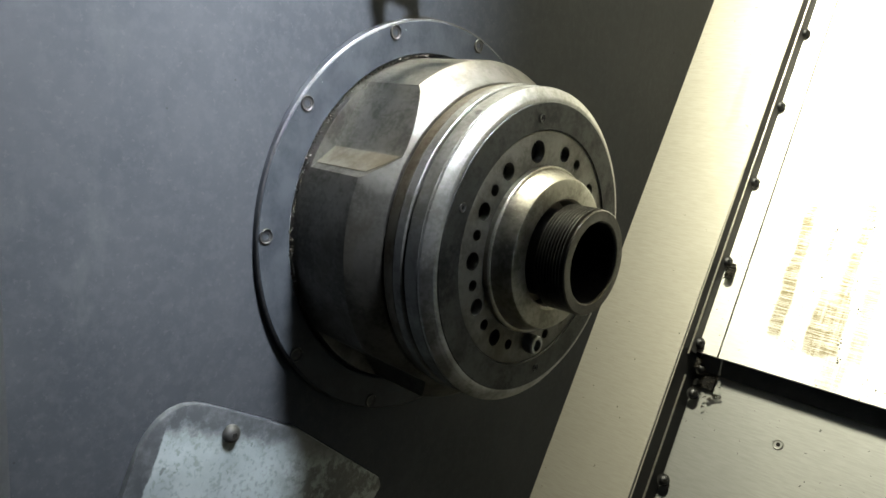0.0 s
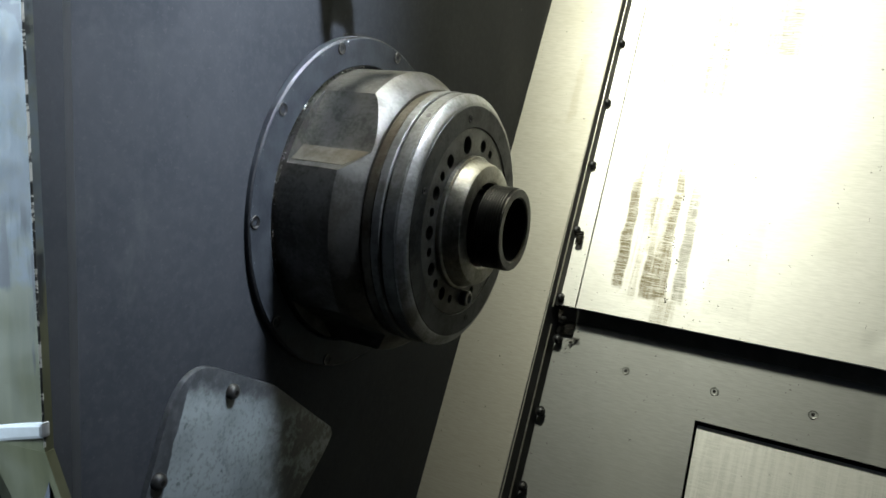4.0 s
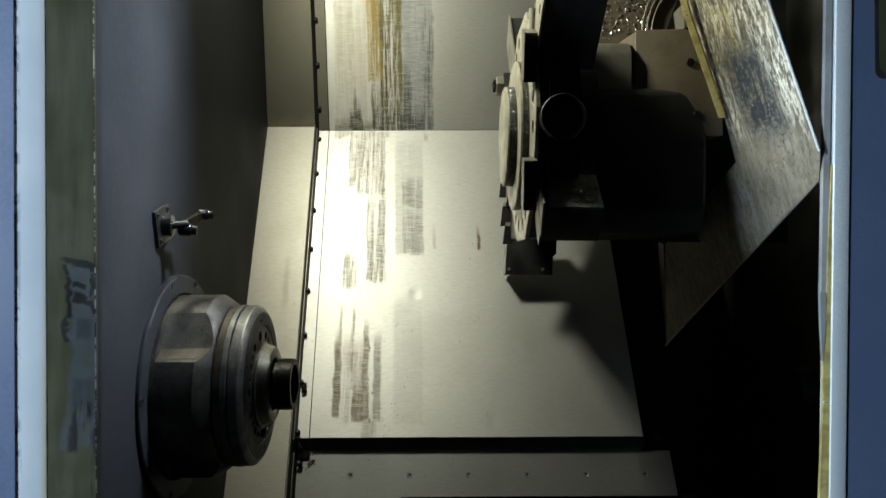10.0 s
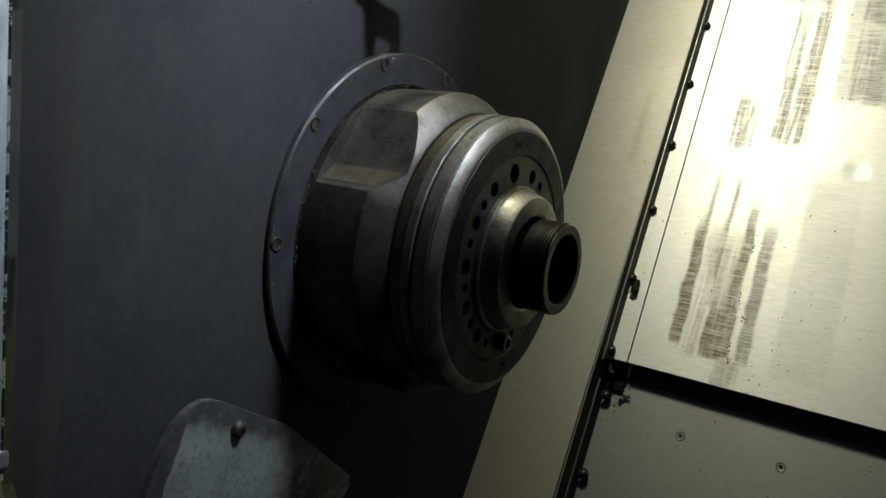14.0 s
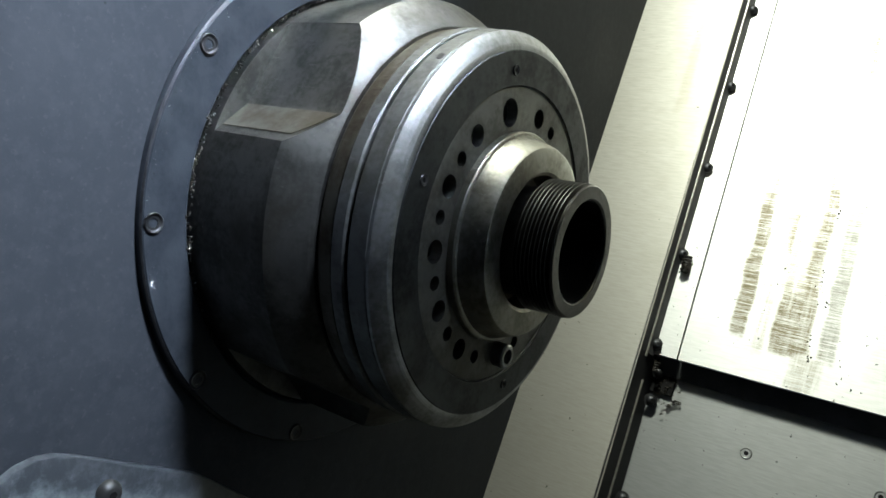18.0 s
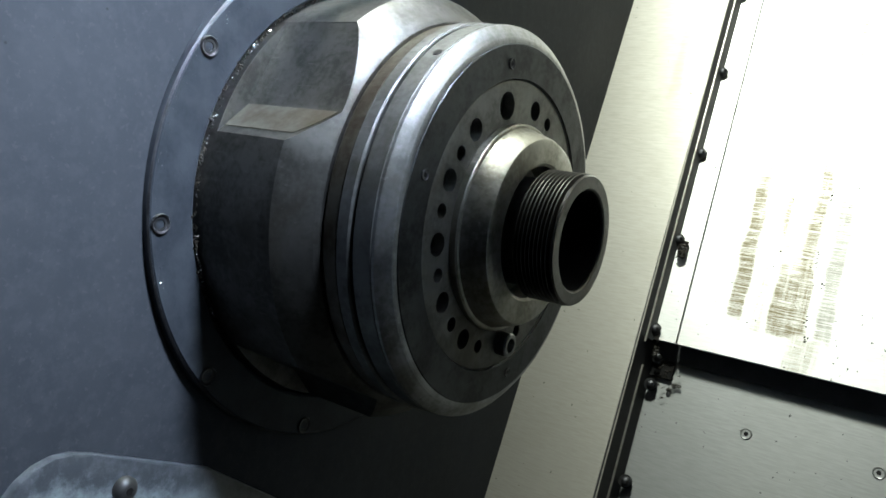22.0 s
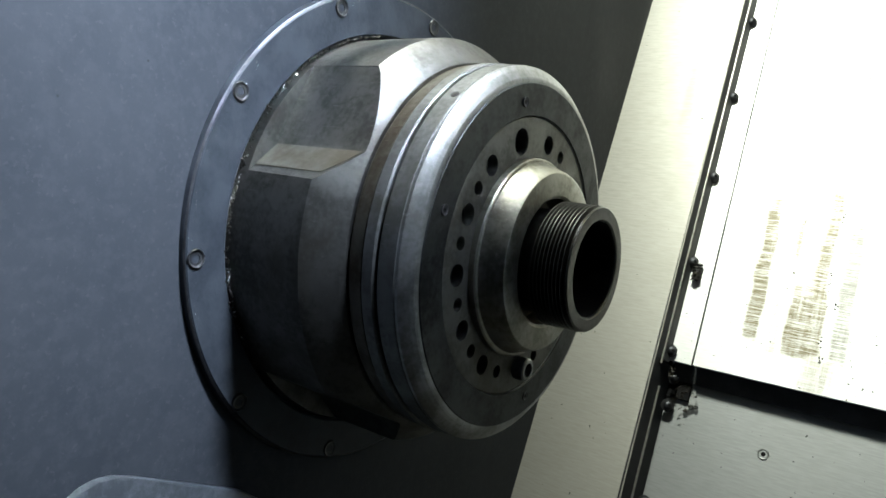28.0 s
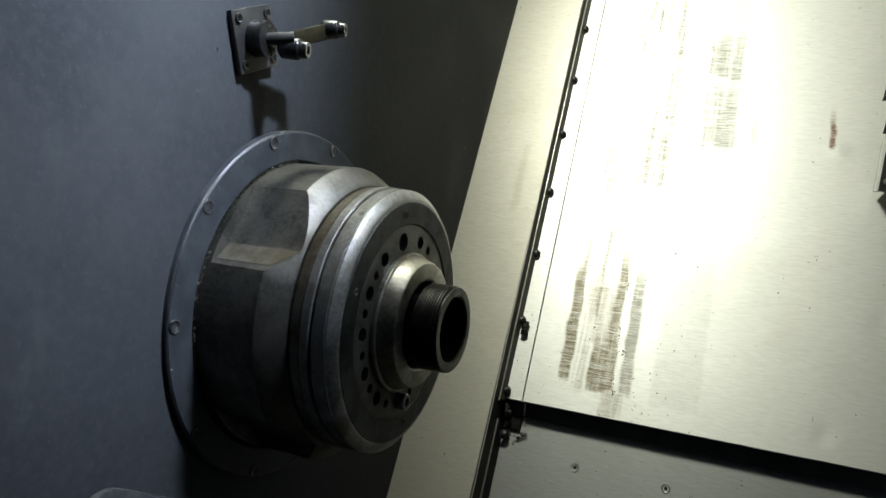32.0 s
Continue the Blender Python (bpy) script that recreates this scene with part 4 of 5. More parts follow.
# Coolant fitting on the headstock wall
fitting = thing("coolant_fitting", "oily coolant fitting with two nozzles bolted to the grey wall", "nozzle")
c = w(-0.06, -0.485, 1.49)
a1, a2 = Vector((0, 0.155, 0.055)) * U, Vector((0, -0.055, 0.155)) * U
part("base_plate", oblong(c + Vector((0.018 * U, 0, 0)), a1, a2, (0.022 * U, 0, 0), 0.012 * U), M_BLACK, fitting, angle=40)
for i, j in ((-1, -1), (-1, 1), (1, 1), (1, -1)):
    socket_screw(fitting, c + 0.72 * i * a1 + 0.72 * j * a2 + Vector((0.045 * U, 0, 0)), (1, 0, 0), 0.026 * U, M_NOZZLE, "bolt")
part("boss", rod(c, c + Vector((0.115, 0.012, 0.0)) * U, 0.095 * U, 32), M_NOZZLE, fitting, angle=40)
part("stem", rod(c + Vector((0.1, 0.01, 0)) * U, w(0.165, -0.40, 1.51), 0.035 * U, 20), M_BLACK, fitting, angle=40)
part("manifold", oblong(w(0.165, -0.275, 1.55), Vector((0.035, 0.125, 0.052)) * U, Vector((0.034, -0.010, 0)) * U, Vector((0, -0.016, 0.040)) * U, 0.006 * U), M_BRASS, fitting, "tarnished brass manifold bar", angle=40)


def nozzle(p, d, r):
    d = Vector(d).normalized()
    n = part("nozzle", lathe_on(p, d, [(0, 0.7 * r), (0.3 * r, r), (1.9 * r, r), (2.0 * r, 0.93 * r), (2.1 * r, 0.80 * r), (2.7 * r, 0.76 * r), (2.8 * r, 0.70 * r), (2.8 * r, 0.40 * r), (1.6 * r, 0.36 * r)], 18), M_NOZZLE, fitting, angle=35)
    part("outlet", lathe_on(Vector(p) + 1.7 * r * d, d, [(0, 0.38 * r), (0.05 * r, 0.38 * r)], 16), M_SHADEBLACK, n)


nozzle(w(0.075, -0.40, 1.462), (1.0, 0.25, -0.06), 0.058 * U)
nozzle(w(0.175, -0.170, 1.612), (1.0, 0.35, 0.0), 0.050 * U)

# Tilted cover plate low on the headstock wall
cover = thing("access_plate", "worn white painted cover plate bolted to the grey wall", "cover plate")
outline = [(-1.75, -1.20), (-1.615, -0.84), (-1.585, -0.77), (-1.545, -0.705), (-1.495, -0.655), (-1.44, -0.625), (-1.38, -0.615), (-1.32, -0.625), (-1.25, -0.655), (-0.78, -0.90), (-0.16, -1.40), (-0.14, -1.46), (-0.20, -1.53), (-0.55, -1.80), (-1.2, -2.5), (-2.0, -2.1)]
part("plate", slab([w(wall_x(y) + 0.035, y, z - 0.075) for y, z in outline], (-0.05 * U, 0, 0), 0.012 * U), M_PLATE, cover, angle=40)
for y, z in ((-1.155, -0.885), (-1.66, -1.165)):
    bolt = part("bolt", lathe_on(w(wall_x(y) + 0.034, y, z), (1, 0.05, 0), [(0, 0.042 * U), (0.02 * U, 0.042 * U), (0.036 * U, 0.032 * U), (0.04 * U, 0.018 * U)], 20), M_BLACK, cover, angle=50)
    part("socket", lathe_on(w(wall_x(y) + 0.0735, y, z), (1, 0.05, 0), [(0, 0.014 * U), (0.002 * U, 0.014 * U)], 6), M_SHADEBLACK, bolt)

# Tool turret
CY, CZ = 1.3, 2.68
turret = thing("tool_turret", "black oily tool turret with pale worn discs and tool holders", "turret")
part("cap", turned([(3.125, 0.0001), (3.125, 0.535), (3.135, 0.556), (3.15, 0.56), (3.24, 0.56)], 96, CY, CZ - 0.06), M_CREAM, turret, "pale round cap", angle=30)
# Darker flecked sleeves cover the sides of the pale cap and ring
part("cap_side", turned([(3.152, 0.562), (3.236, 0.562), (3.236, 0.55), (3.152, 0.55)], 96, CY, CZ - 0.06, closed=True), M_FLECKED, turret, "dark side of the cap flecked with swarf", angle=30)
part("index_ring", turned([(3.235, 0.55), (3.235, 0.812), (3.243, 0.83), (3.262, 0.832), (3.262, 0.55)], 96, CY, CZ - 0.06, closed=True), M_CREAM, turret, "pale index ring", angle=30)
part("ring_side", turned([(3.262, 0.832), (3.328, 0.832), (3.328, 0.6), (3.262, 0.6)], 96, CY, CZ - 0.06, closed=True), M_FLECKED, turret, "dark side of the index ring flecked with swarf", angle=30)
drum = part("drum", turned([(3.33, 1.28), (3.334, 1.30), (3.372, 1.30), (3.376, 1.29)], 10, CY, CZ, phase=radians(36)), M_CREAM, turret, "pale ten-sided drum plate with bolt holes")
bores = []
for k in range(10):
    for off in (-8, 8):
        t = radians(36 * k + off)
        bores.append(rod(w(3.28, CY + 1.08 * math.cos(t), CZ + 1.08 * math.sin(t)), w(3.355, CY + 1.08 * math.cos(t), CZ + 1.08 * math.sin(t)), 0.075 * U, 16))
carve(drum, bores)
for k in range(10):
    for off in (-8, 8):
        t = radians(36 * k + off)
        # Black disc for the shade inside each hole
        part("bolt_hole_shade", lathe_on(w(3.3535, CY + 1.08 * math.cos(t), CZ + 1.08 * math.sin(t)), (-1, 0, 0), [(0, 0.074 * U), (0.0005 * U, 0.074 * U)], 16), M_SHADEBLACK, drum)
part("drum_rim", turned([(3.376, 1.27), (3.38, 1.285), (3.47, 1.285), (3.48, 1.27)], 10, CY, CZ, phase=radians(36)), M_BLACK, turret)
part("rear_drum", turned([(3.48, 1.15), (3.80, 1.15)], 48, CY, CZ), M_BLACK, turret, angle=30)


def holder(angle, top, x, half_x, face, clamp):
    """A tool holder standing on the drum's rim at this angle, with its clamp plate and screws."""
    t = radians(angle)
    d, s = Vector((0, math.cos(t), math.sin(t))), Vector((0, -math.sin(t), math.cos(t)))
    mid, half = (1.05 + top) / 2, (top - 1.05) / 2
    h = part("tool_holder", oblong(w(x, CY, CZ) + d * mid * U, (half_x * U, 0, 0), s * 0.21 * U, d * half * U, 0.012 * U), M_BLACK, turret, "black oxide tool holder", angle=40)
    cp = part("clamp_plate", oblong(w(x - half_x - 0.012, CY, CZ) + d * (mid + 0.04) * U, (0.011 * U, 0, 0), s * 0.235 * U, d * half * U, 0.004 * U), clamp, h)
    if clamp is M_CREAM:
        carve(cp, [rod(w(3.1, CY, CZ) + d * (mid + off) * U + s * side * U, w(3.6, CY, CZ) + d * (mid + off) * U + s * side * U, 0.05 * U, 16) for off, side in ((-0.12, 0.1), (0.16, 0.1), (-0.02, -0.12))])
    n = -s if face else d
    spot = d * mid * U - s * 0.212 * U if face else d * (top + 0.002) * U
    if face:
        # Lighter plate on the black holder: the light on its face is painted
        part("face_plate", oblong(w(x + 0.02, CY, CZ) + spot, ((half_x - 0.03) * U, 0, 0), d * (half - 0.02) * U, n * 0.008 * U, 0.003 * U), M_LITPLATE, h, "face plate, its lit grey put into the colour")
    for k in (-1, 0, 1):
        part("bolt", lathe_on(w(x + 0.02 + 0.14 * k, CY, CZ) + spot + n * 0.008 * U + (d * 0.14 * U if face else s * 0.08 * U), n, [(0, 0.040 * U), (0.012 * U, 0.040 * U), (0.012 * U, 0.022 * U), (0.004 * U, 0.018 * U)], 14), M_EDGE, h, angle=40)


for angle, top, x, half_x, face, clamp in ((225, 1.60, 3.71, 0.29, True, M_BLACK), (340, 1.66, 3.56, 0.25, False, M_BLACK), (12, 1.66, 3.56, 0.25, False, M_BLACK),
                                           (47, 2.25, 3.55, 0.20, False, M_DULL), (144, 2.55, 3.66, 0.29, False, M_CREAM)):
    holder(angle, top, x, half_x, face, clamp)
lower = part("tool_holder", slab([w(x, 3.2, z) for x, z in ((3.337, 1.03), (3.997, 1.03), (4.00, 1.30), (4.05, 1.33), (4.06, 1.60), (3.362, 1.60))], (0, 0.34 * U, 0), 0.008 * U), M_BLACK, turret, "black oxide tool holder at the foot of the turret", angle=40)
for x in (3.39, 3.86):
    part("bolt", lathe_on(w(x, 3.2, 1.11), (0, -1, 0), [(0, 0.025 * U), (0.01 * U, 0.025 * U), (0.012 * U, 0.012 * U)], 12), M_DULL, lower, angle=40)
# Stepped black fins with pale tops beside the rear holders
for z0, z1, x in ((2.06, 2.32, 3.20), (1.68, 1.94, 3.22), (1.44, 1.68, 3.25)):
    fin = part("fin", slab([w(x, 2.64, z0), w(x + 0.03, 2.64, z1), w(x + 0.16, 2.64, z1), w(x + 0.13, 2.64, z0)], (0, 0.06 * U, 0)), M_BLACK, turret)
    part("fin_top", slab([w(x + 0.03, 2.63, z1), w(x + 0.15, 2.63, z1), w(x + 0.15, 2.63, z1 + 0.05), w(x + 0.04, 2.63, z1 + 0.05)], (0, 0.07 * U, 0)), M_CREAM, fin)
# Clamping wedges in front of the drum: black boxes with pale top and edge
for z, tall, tilt in ((1.945, 0.23, 0.03), (3.21, 0.22, 0.05)):
    wedge = part("wedge", oblong(w(3.285, 0.14, z), (0.06 * U, 0, 0), (0, 0.09 * U, tilt * U), (0, -tilt * U, tall * U), 0.008 * U), M_BLACK, turret, "black clamping wedge", angle=40)
    part("wedge_cap", oblong(w(3.285, 0.14 - tilt, z + tall + 0.008), (0.064 * U, 0, 0), (0, 0.095 * U, tilt * U), (0, -0.001 * U, 0.008 * U), 0.002 * U), M_DULL, wedge)
    part("wedge_edge", oblong(w(3.222, 0.13, z), (0.005 * U, 0, 0), (0, 0.09 * U, tilt * U), (0, -tilt * U, tall * U), 0.002 * U), M_DULL, wedge)
part("locating_pin", rod(w(3.345, 0.30, 3.45), w(3.345, 0.24, 3.72), 0.055 * U, 24), M_CREAM, turret, "pale round locating pin", angle=40)
part("empty_station", lathe_on(w(3.585, CY - 1.20, 2.58), (0, -1, 0), [(0, 0.22 * U), (0.16 * U, 0.22 * U), (0.17 * U, 0.212 * U), (0.17 * U, 0.195 * U), (0.05 * U, 0.19 * U)], 40), M_SCREW, turret, "round collar of an empty tool station", angle=40)
# Thin bare frame plate with an oval slot beside the front holder
frame_plate = part("frame_plate", slab([w(3.392, y, z) for y, z in ((0.54, 2.21), (-0.07, 1.745), (0.115, 1.43), (0.53, 1.68))], (0.02 * U, 0, 0), 0.003 * U), M_DULL, turret, "bare steel plate with an oval slot")
slot = []
for k in range(20):
    t = 2 * math.pi * k / 20
    slot.append(w(3.3, 0.20 + 0.10 * math.cos(t), 1.77 + 0.15 * math.sin(t)))
carve(frame_plate, [slab(slot, (0.2 * U, 0, 0))])
nut = part("hex_nut", lathe_on(w(3.24, 2.36, 3.47), (-1, 0, 0), [(0, 0.125 * U), (0.10 * U, 0.125 * U), (0.112 * U, 0.11 * U)], 6), M_DULL, turret, "worn hexagon nut")
part("nut_holder", oblong(w(3.36, 2.42, 3.45), (0.14 * U, 0, 0), (0, 0.2 * U, 0), (0, 0, 0.16 * U), 0.01 * U), M_BLACK, turret, "black holder of the hexagon nut", angle=40)
part("stud", lathe_on(w(3.15, 2.36, 3.47), (-1, 0, 0), [(0, 0.085 * U), (0.06 * U, 0.085 * U), (0.065 * U, 0.05 * U), (0.03 * U, 0.045 * U)], 18), M_NOZZLE, nut, angle=35)

body = thing("turret_housing", "dark oily cast housing behind the tool turret", "housing")
part("casting", slab([w(3.80, y, z) for y, z in ((1.20, 1.52), (3.2, 1.52), (3.3, 3.0), (2.4, 3.35), (1.5, 3.38), (1.1, 3.1), (1.02, 2.5), (1.02, 1.8))], (1.55 * U, 0, 0), 0.05 * U), M_CAST, body, angle=40)
# Near-black sheet added to darken the gap between housing and guard
part("dark_gap_sheet", slab([w(x, 1.75, z) for x, z in ((5.10, 1.45), (5.10, 3.9), (5.35, 4.6), (6.6, 4.6), (6.6, 1.45))], (0, 0.03 * U, 0)), M_FLOOR, body)
# Hidden filler block added to complete the turret's shadow on the bed
part("shadow_filler", slab([w(3.35, y, z) for y, z in ((1.1, 1.50), (2.80, 1.50), (2.90, 2.2), (1.1, 2.2))], (0.53 * U, 0, 0), 0.03 * U), M_CAST, body, angle=40)
part("neck", rod(w(3.78, 1.55, 2.72), w(4.12, 1.55, 2.72), 0.80 * U, 56), M_CAST, body, "round motor cover", angle=40)
part("motor_box", slab([w(4.14, y, z) for y, z in ((1.16, 2.60), (1.16, 3.52), (1.20, 3.63), (1.28, 3.70), (1.40, 3.735), (2.1, 3.74), (2.1, 2.60))], (0.42 * U, 0, 0)), M_DULL, body, "oily cast motor box with a rounded top", angle=40)
FACE = Vector((-0.2, 0.98, 0)) * U
part("end_cover", slab([w(x, 2.28 - 0.23 * x, z) for x, z in ((4.62, 2.60), (4.62, 3.80), (4.65, 3.835), (5.14, 3.815), (5.30, 3.75), (5.53, 2.86), (5.53, 2.60))], 0.9 * FACE, 0.006 * U), M_BROWN, body, "brown oily end cover", angle=40)
part("gusset", slab([w(5.10, 1.06, 4.08), w(5.125, 1.06, 4.08), w(5.165, 1.06, 3.82), w(5.13, 1.06, 3.82)], (0, 0.3 * U, 0), 0.003 * U), M_DULL, body, "thin steel gusset")
part("side_cover", slab([w(x, 2.26 - 0.23 * x, z) for x, z in ((5.13, 4.07), (5.27, 4.03), (5.40, 3.52), (5.32, 3.50), (5.17, 3.82))], 0.1 * FACE), M_BROWN, body)
back = part("back_plate", slab([w(x, 2.0, z) for x, z in ((4.0, 3.2), (4.0, 5.4), (5.6, 5.4), (5.6, 3.2))], (0, 0.05 * U, 0)), M_BROWN, body, "brown oily back plate flecked with swarf")
for r in (0.52, 0.58, 0.64):
    arc = bmesh.new()
    spots = [w(5.55 - r * math.cos(radians(q)), 1.97, 4.05 + 1.2 * r * math.sin(radians(q))) for q in range(-18, 80, 6)]
    for p, q in zip(spots, spots[1:]):
        rod(p, q, 0.012 * U, 8, bm=arc, caps=False)
    part("hose", arc, M_DULL, body, "thin curved hose", angle=60)
for x, z, r in ((5.19, 3.43, 0.045), (5.26, 2.85, 0.035), (4.72, 2.84, 0.035)):
    part("bolt", lathe_on(w(x, 2.28 - 0.23 * x, z), -FACE, [(0, r * U), (0.03 * U, r * U), (0.03 * U, 0.4 * r * U)], 14), M_SCREW, body, angle=40)

# Steel guard that slopes up from the bed to the door post
GN = Vector((0.7353, 0.6028, 0.3098))
guard = thing("turret_guard", "large scratched steel guard sheet beside the tool turret", "guard")
outline = [(5.40, 2.60, 0.13), (6.32, 0.49, 2.05), (6.28, 0.39, 2.34), (5.78, 0.31, 3.70), (5.40, 0.27, 4.75), (4.85, 0.82, 4.98), (5.14, 0.97, 3.93), (5.56, 1.04, 2.80), (5.71, 1.10, 2.32), (5.55, 1.60, 1.95), (5.24, 2.13, 1.43)]
part("sheet", slab([w(*p) for p in outline], 0.0025 * GN), M_GUARD, guard)
for p, q, name, mat in (((6.28, 0.39, 2.34), (5.40, 0.27, 4.75), "bright_hem", M_WHITE), ((5.40, 2.60, 0.13), (6.32, 0.49, 2.05), "lower_hem", M_EDGE)):
    part(name, rod(w(*p) - 0.002 * GN, w(*q) - 0.002 * GN, 0.0016, 8), mat, guard)
part("sealant", slab([w(5.07, 0.93, 3.95), w(5.14, 0.90, 3.95), w(5.575, 0.99, 2.80), w(5.50, 1.02, 2.80)], -0.003 * GN, 0.001), M_YELLOW, guard, "ridge of yellowed sealant")
part("sealant", slab([w(4.80, 0.80, 5.0), w(4.87, 0.77, 5.0), w(5.14, 0.90, 3.95), w(5.07, 0.93, 3.95)], -0.003 * GN, 0.001), M_YELLOW, guard, "ridge of yellowed sealant")
part("skirt", slab([w(5.24, 2.18, 1.43), w(5.42, 2.66, 0.13), w(5.55, 3.1, 0.13), w(5.38, 2.9, 1.5)], (0.003, 0, 0)), M_CAST, guard)

port = thing("pipe_port", "dark round pipe port on the end wall", "pipe port")
part("collar", lathe_on(w(7.3, 2.6, -0.45), (-1, 0, 0), [(0, 0.30 * U), (0.25 * U, 0.30 * U), (0.25 * U, 0.25 * U), (0.02 * U, 0.25 * U)], 32), M_CAST, port, angle=40)

# Swarf: specks, crumbs and curls
def crumbs(name, label, count, place, size, mat, seed):
    rnd = random.Random(seed)
    bm = bmesh.new()
    for _ in range(count):
        p, n = place(rnd)
        s = size * U * rnd.uniform(0.35, 1.0) ** 2
        long = s * rnd.choice((0.9, 1, 1.2, 1.7))
        m = Vector(n).to_track_quat("Z", "Y").to_matrix() @ Matrix.Rotation(rnd.uniform(0, 6.28), 3, "Z")
        vs = [bm.verts.new(Vector(p) + m @ Vector(q)) for q in ((long, 0, 0.0), (-0.4 * long, s * 0.8, 0.0), (-0.7 * long, -s * 0.7, 0.0), (0.1 * s, 0.1 * s, s * 0.6))]
        for f in ((0, 1, 3), (1, 2, 3), (2, 0, 3), (0, 2, 1)):
            bm.faces.new([vs[k] for k in f])
    return tagged(mesh_object(name, bm, mat), label, "swarf", kind="stuff")


crumbs("swarf_specks", "dark swarf specks stuck to the bed cover", 240, lambda r: (sh(r.uniform(0.8, 5.0), r.uniform(0.05, 5.0)), SNORM), 0.0085, M_CHIP, 1)
crumbs("swarf_specks", "dark swarf specks along the stained lower bed cover", 110, lambda r: (sh(r.gauss(1.55, 0.35), abs(r.gauss(0.6, 0.6))), SNORM), 0.0085, M_CHIP, 2)
crumbs("swarf_specks", "dark swarf specks on the steel margin", 130, lambda r: (sh(r.uniform(0.62, 0.75), r.uniform(0.0, 4.6)), SNORM), 0.0085, M_CHIP, 3)
crumbs("swarf_specks", "dark swarf specks on the steel strip", 80, lambda r: (sh(r.uniform(-0.2, 0.5), r.uniform(-3.0, 4.6), 0.16), SNORM), 0.0085, M_CHIP, 4)
crumbs("swarf_specks", "dark swarf specks on the lower cover", 190, lambda r: (sh(r.uniform(0.62, 5.2), r.uniform(-0.69, -0.16) if r.random() < 0.7 else r.uniform(-2.0, -0.75), A0), SNORM), 0.008, M_CHIP, 5)
crumbs("swarf_specks", "bright swarf specks on the grey wall", 34, lambda r: (lambda y: (w(wall_x(y), y, r.uniform(-1.0, 4.8)), (1, 0.05, 0)))(r.uniform(-2.2, 3.5)), 0.009, M_BRIGHTCHIP, 6)
crumbs("swarf_crumbs", "glittering swarf packed round the flange ring's bore", 420, lambda r: (lambda t: (w(r.uniform(-0.02, 0.012), (0.866 + r.uniform(-0.006, 0.012)) * math.cos(t), 0.866 * math.sin(t)), (1, 0, 0)))(radians(r.uniform(95, 215))), 0.010, M_CHIP, 7)
crumbs("swarf_crumbs", "bright swarf crumbs round the flange ring's bore", 190, lambda r: (lambda t: (w(r.uniform(-0.01, 0.014), 0.866 * math.cos(t), 0.866 * math.sin(t)), (1, 0, 0)))(radians(r.uniform(105, 205))), 0.0065, M_BRIGHTCHIP, 8)
turret_crumbs = crumbs("swarf_crumbs", "bright swarf crumbs on the tool turret", 320, lambda r: (lambda t, q: (w(3.329, CY + q * math.cos(t), CZ + q * math.sin(t)), (-1, 0, 0)))(radians(r.uniform(90, 270)), r.uniform(0.86, 1.24)), 0.0085, M_BRIGHTCHIP, 9)
crumbs("swarf_crumbs", "dark swarf crumbs in the corner under the bed cover", 90, lambda r: (sh(r.gauss(0.71, 0.05), r.gauss(-0.17, 0.07), A0 + 0.035), SNORM), 0.011, M_CHIP, 10)
t = radians(225)
HD, HS = Vector((0, math.cos(t), math.sin(t))), Vector((0, -math.sin(t), math.cos(t)))
holder_crumbs = crumbs("swarf_crumbs", "bright oily swarf crumbs on the front tool holder", 150, lambda r: (w(3.72 + r.uniform(-0.27, 0.27), CY, CZ) + HD * r.uniform(1.07, 1.58) * U - HS * 0.221 * U, -HS), 0.014, M_BRIGHTCHIP, 11)
rim_crumbs = crumbs("swarf_crumbs", "bright swarf crumbs caked on the turret's index ring", 420, lambda r: (lambda t, q: (w(r.uniform(3.155, 3.23) if q < 0.7 else r.uniform(3.265, 3.325), CY + q * math.cos(t), CZ - 0.06 + q * math.sin(t)), (0, math.cos(t), math.sin(t))))(radians(r.uniform(100, 260)), r.choice((0.563, 0.833))), 0.012, M_BRIGHTCHIP, 14)
plate_crumbs = crumbs("swarf_crumbs", "glittering swarf crumbs on the brown back plate", 420, lambda r: (w(r.uniform(4.25, 5.1), 1.995, r.uniform(3.95, 4.6)), (0, -1, 0)), 0.02, M_BRIGHTCHIP, 15)
guard_crumbs = crumbs("swarf_crumbs", "dark swarf crumbs stuck to the guard sheet", 160, lambda r: (lambda p, q: (w(6.25 - 0.85 * p - 0.5 * q, 0.47 + 0.0 * p + 0.5 * q, 2.25 + 2.0 * p) - 0.004 * GN, -GN))(r.random(), r.random()), 0.013, M_CHIP, 12)
crumbs("swarf_crumbs", "fine swarf dust along the flange ring's outer edge", 220, lambda r: (lambda t, q: (w(0.0, q * math.cos(t), q * math.sin(t)), (1, 0, 0)))(radians(r.uniform(100, 195)), 1.03 - abs(r.gauss(0, 0.02))), 0.0026, M_BRIGHTCHIP, 13)
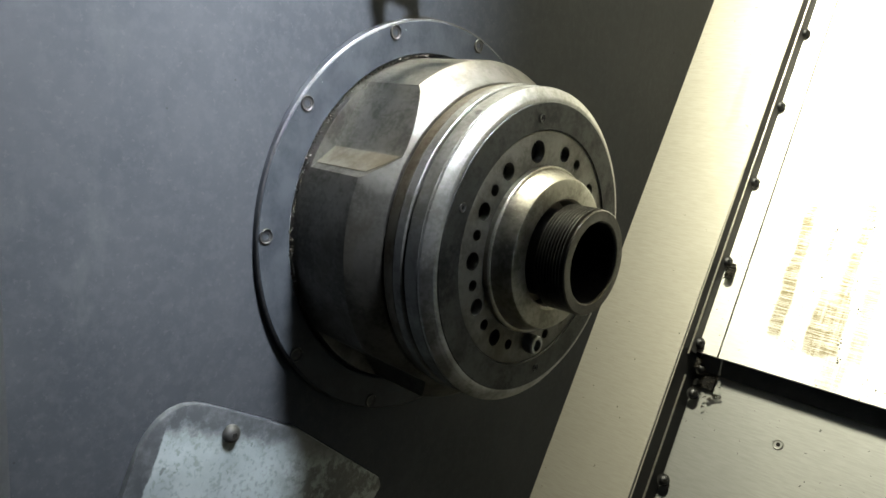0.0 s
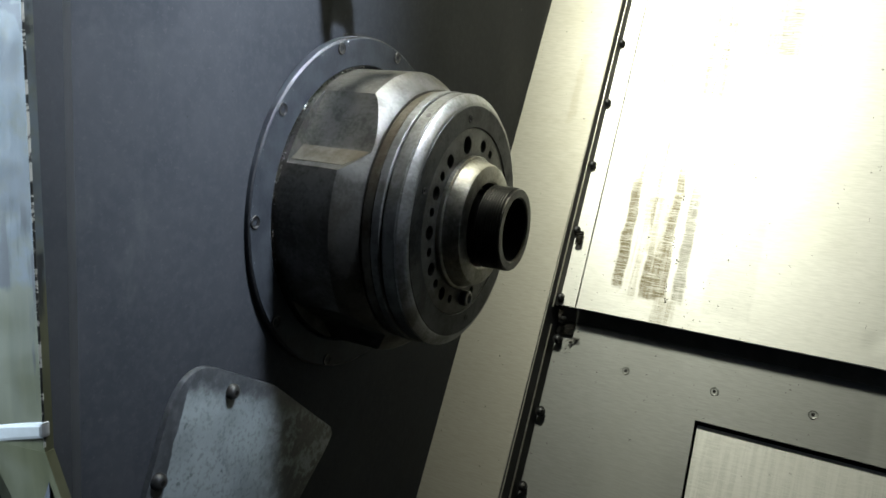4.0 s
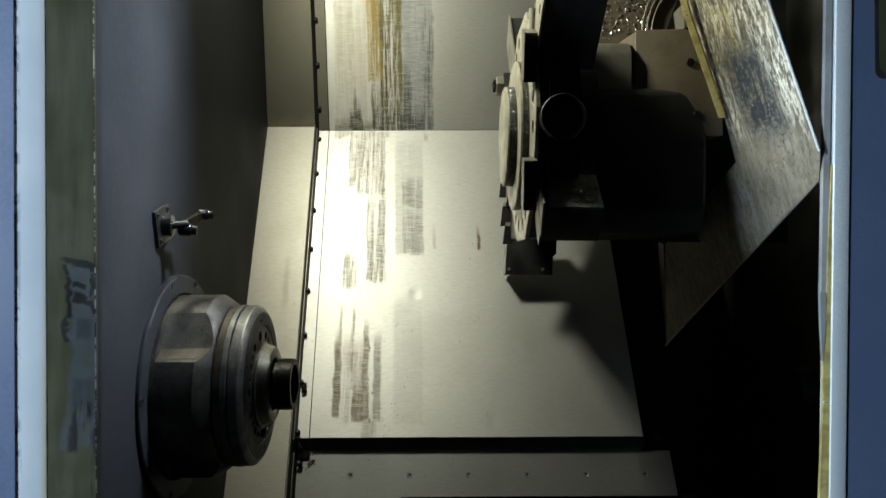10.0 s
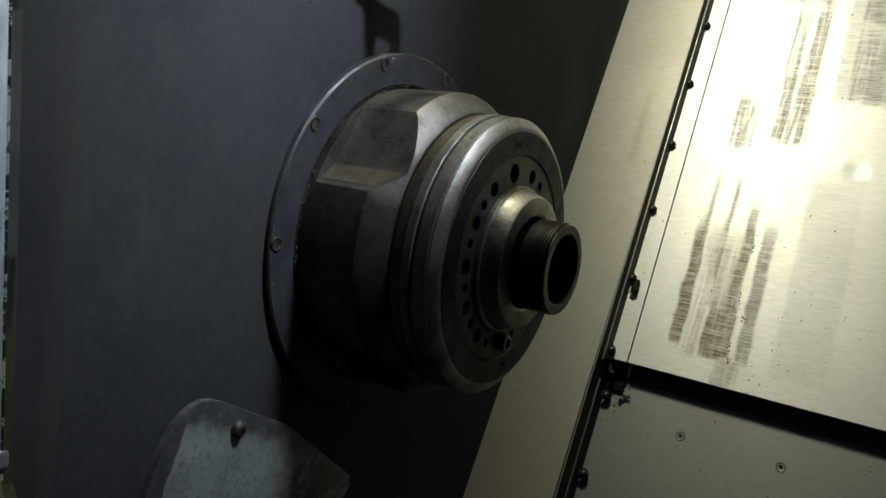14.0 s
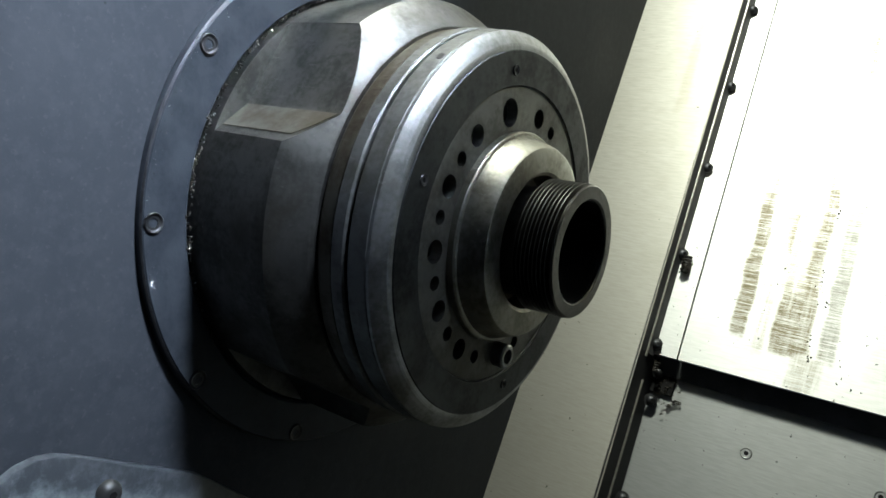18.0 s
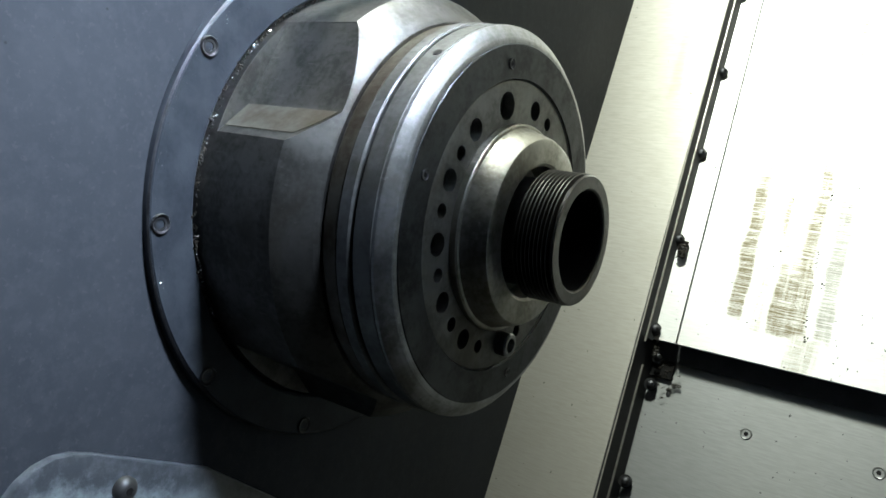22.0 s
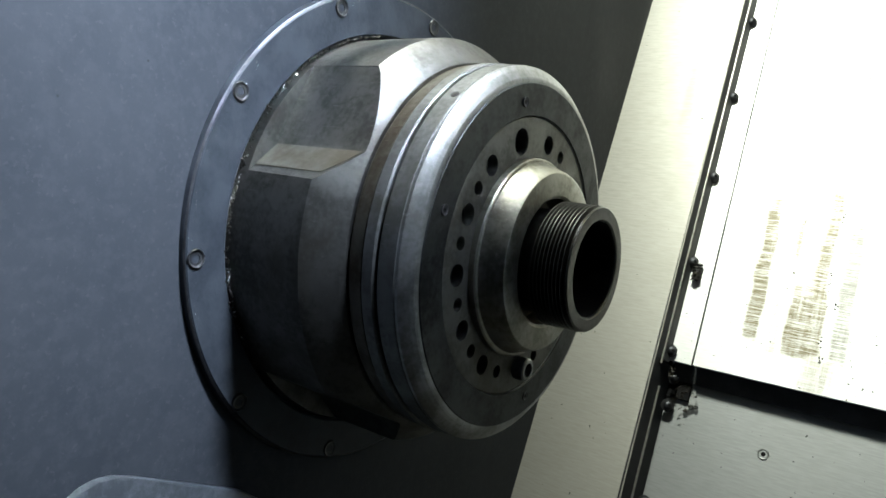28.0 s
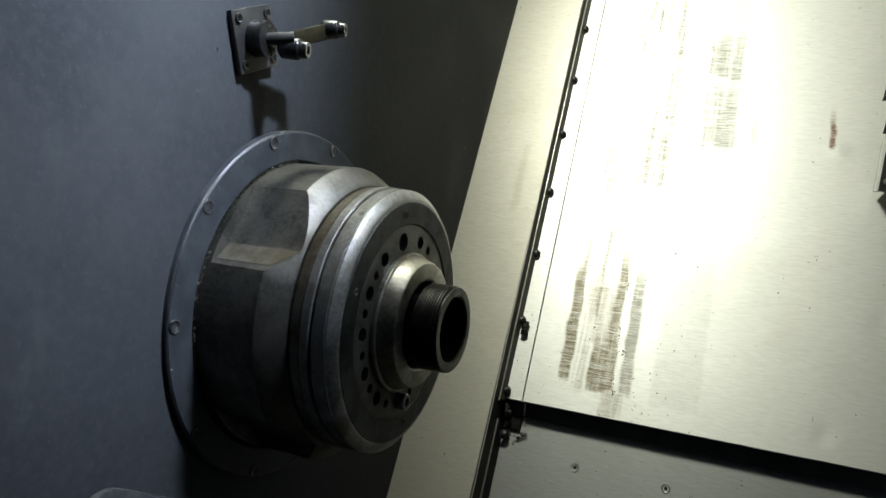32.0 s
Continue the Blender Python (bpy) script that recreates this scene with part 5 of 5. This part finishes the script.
SPOTS = [(2.153, 0.497), (1.89, 0.901), (1.518, 1.189), (1.517, 1.23), (2.791, 1.469), (3.023, 1.71), (2.76, 1.283), (2.997, 1.207), (3.069, 0.317), (2.077, 1.481), (1.888, 1.593), (1.784, 1.785), (3.851, 1.636),
         (2.956, 2.652), (1.522, 0.332), (1.532, 0.219), (1.504, 0.783), (1.506, 0.719), (1.562, 0.578), (2.472, 0.715), (1.982, 0.678), (3.558, 1.056), (3.356, 0.4), (2.285, 0.779), (2.589, 2.049)]
for k, (u, a) in enumerate(SPOTS):
    crumbs("swarf_chip", "small dark swarf chip stuck to the bed cover", 9 if u < 1.6 else 3, lambda r: (sh(u + r.gauss(0, 0.006), a + r.gauss(0, 0.018)), SNORM), 0.010, M_CHIP, 30 + k)
for u, a in ((0.053, 3.805), (0.325, 2.654), (-0.144, 2.505)):
    crumbs("swarf_chip", "small dark swarf chip stuck to the steel strip", 2, lambda r: (sh(u + r.gauss(0, 0.004), a, 0.16), SNORM), 0.012, M_CHIP, 60)
bm = bmesh.new()
curl(sh(0.655, 0.60, 0.03), SLOPE, 0.028 * U, 0.022 * U, 6, 0.006 * U, bm, 1)
curl(sh(0.64, 0.64, 0.04), (1, 0.2, -0.4), 0.03 * U, 0.015 * U, 3, 0.006 * U, bm, 2)
curl(sh(0.64, -0.12, 0.0), SLOPE, 0.018 * U, 0.018 * U, 4, 0.004 * U, bm, 3)
curl(sh(0.77, -0.27, A0 + 0.02), (1, 0.1, 0.3), 0.016 * U, 0.012 * U, 2.5, 0.004 * U, bm, 4)
curl(sh(0.75, -0.31, A0 + 0.02), (0.3, 0.4, 0.8), 0.013 * U, 0.012 * U, 2, 0.004 * U, bm, 5)
curl(sh(0.80, -0.26, A0 + 0.015), (0.8, -0.4, 0.2), 0.010 * U, 0.014 * U, 2.5, 0.0035 * U, bm, 6)
tagged(mesh_object("swarf_curls", bm, M_CHIP), "dark springy swarf curls caught on the seal screws", "swarf", kind="stuff")

for ob in [o for o in scene.objects if o.parent is None and o.name.split(".")[0] in
           ("jamb_left", "jamb_foot", "jamb_joint", "jamb_lip", "jamb_return", "door_frame", "panel_front", "jamb_right", "jamb_sealant", "door_edge", "door_panel", "door_window", "tool_turret", "turret_housing", "turret_guard", "pipe_port")] + [turret_crumbs, holder_crumbs, guard_crumbs, rim_crumbs, plate_crumbs]:
    ob.matrix_world = ASKEW @ ob.matrix_world
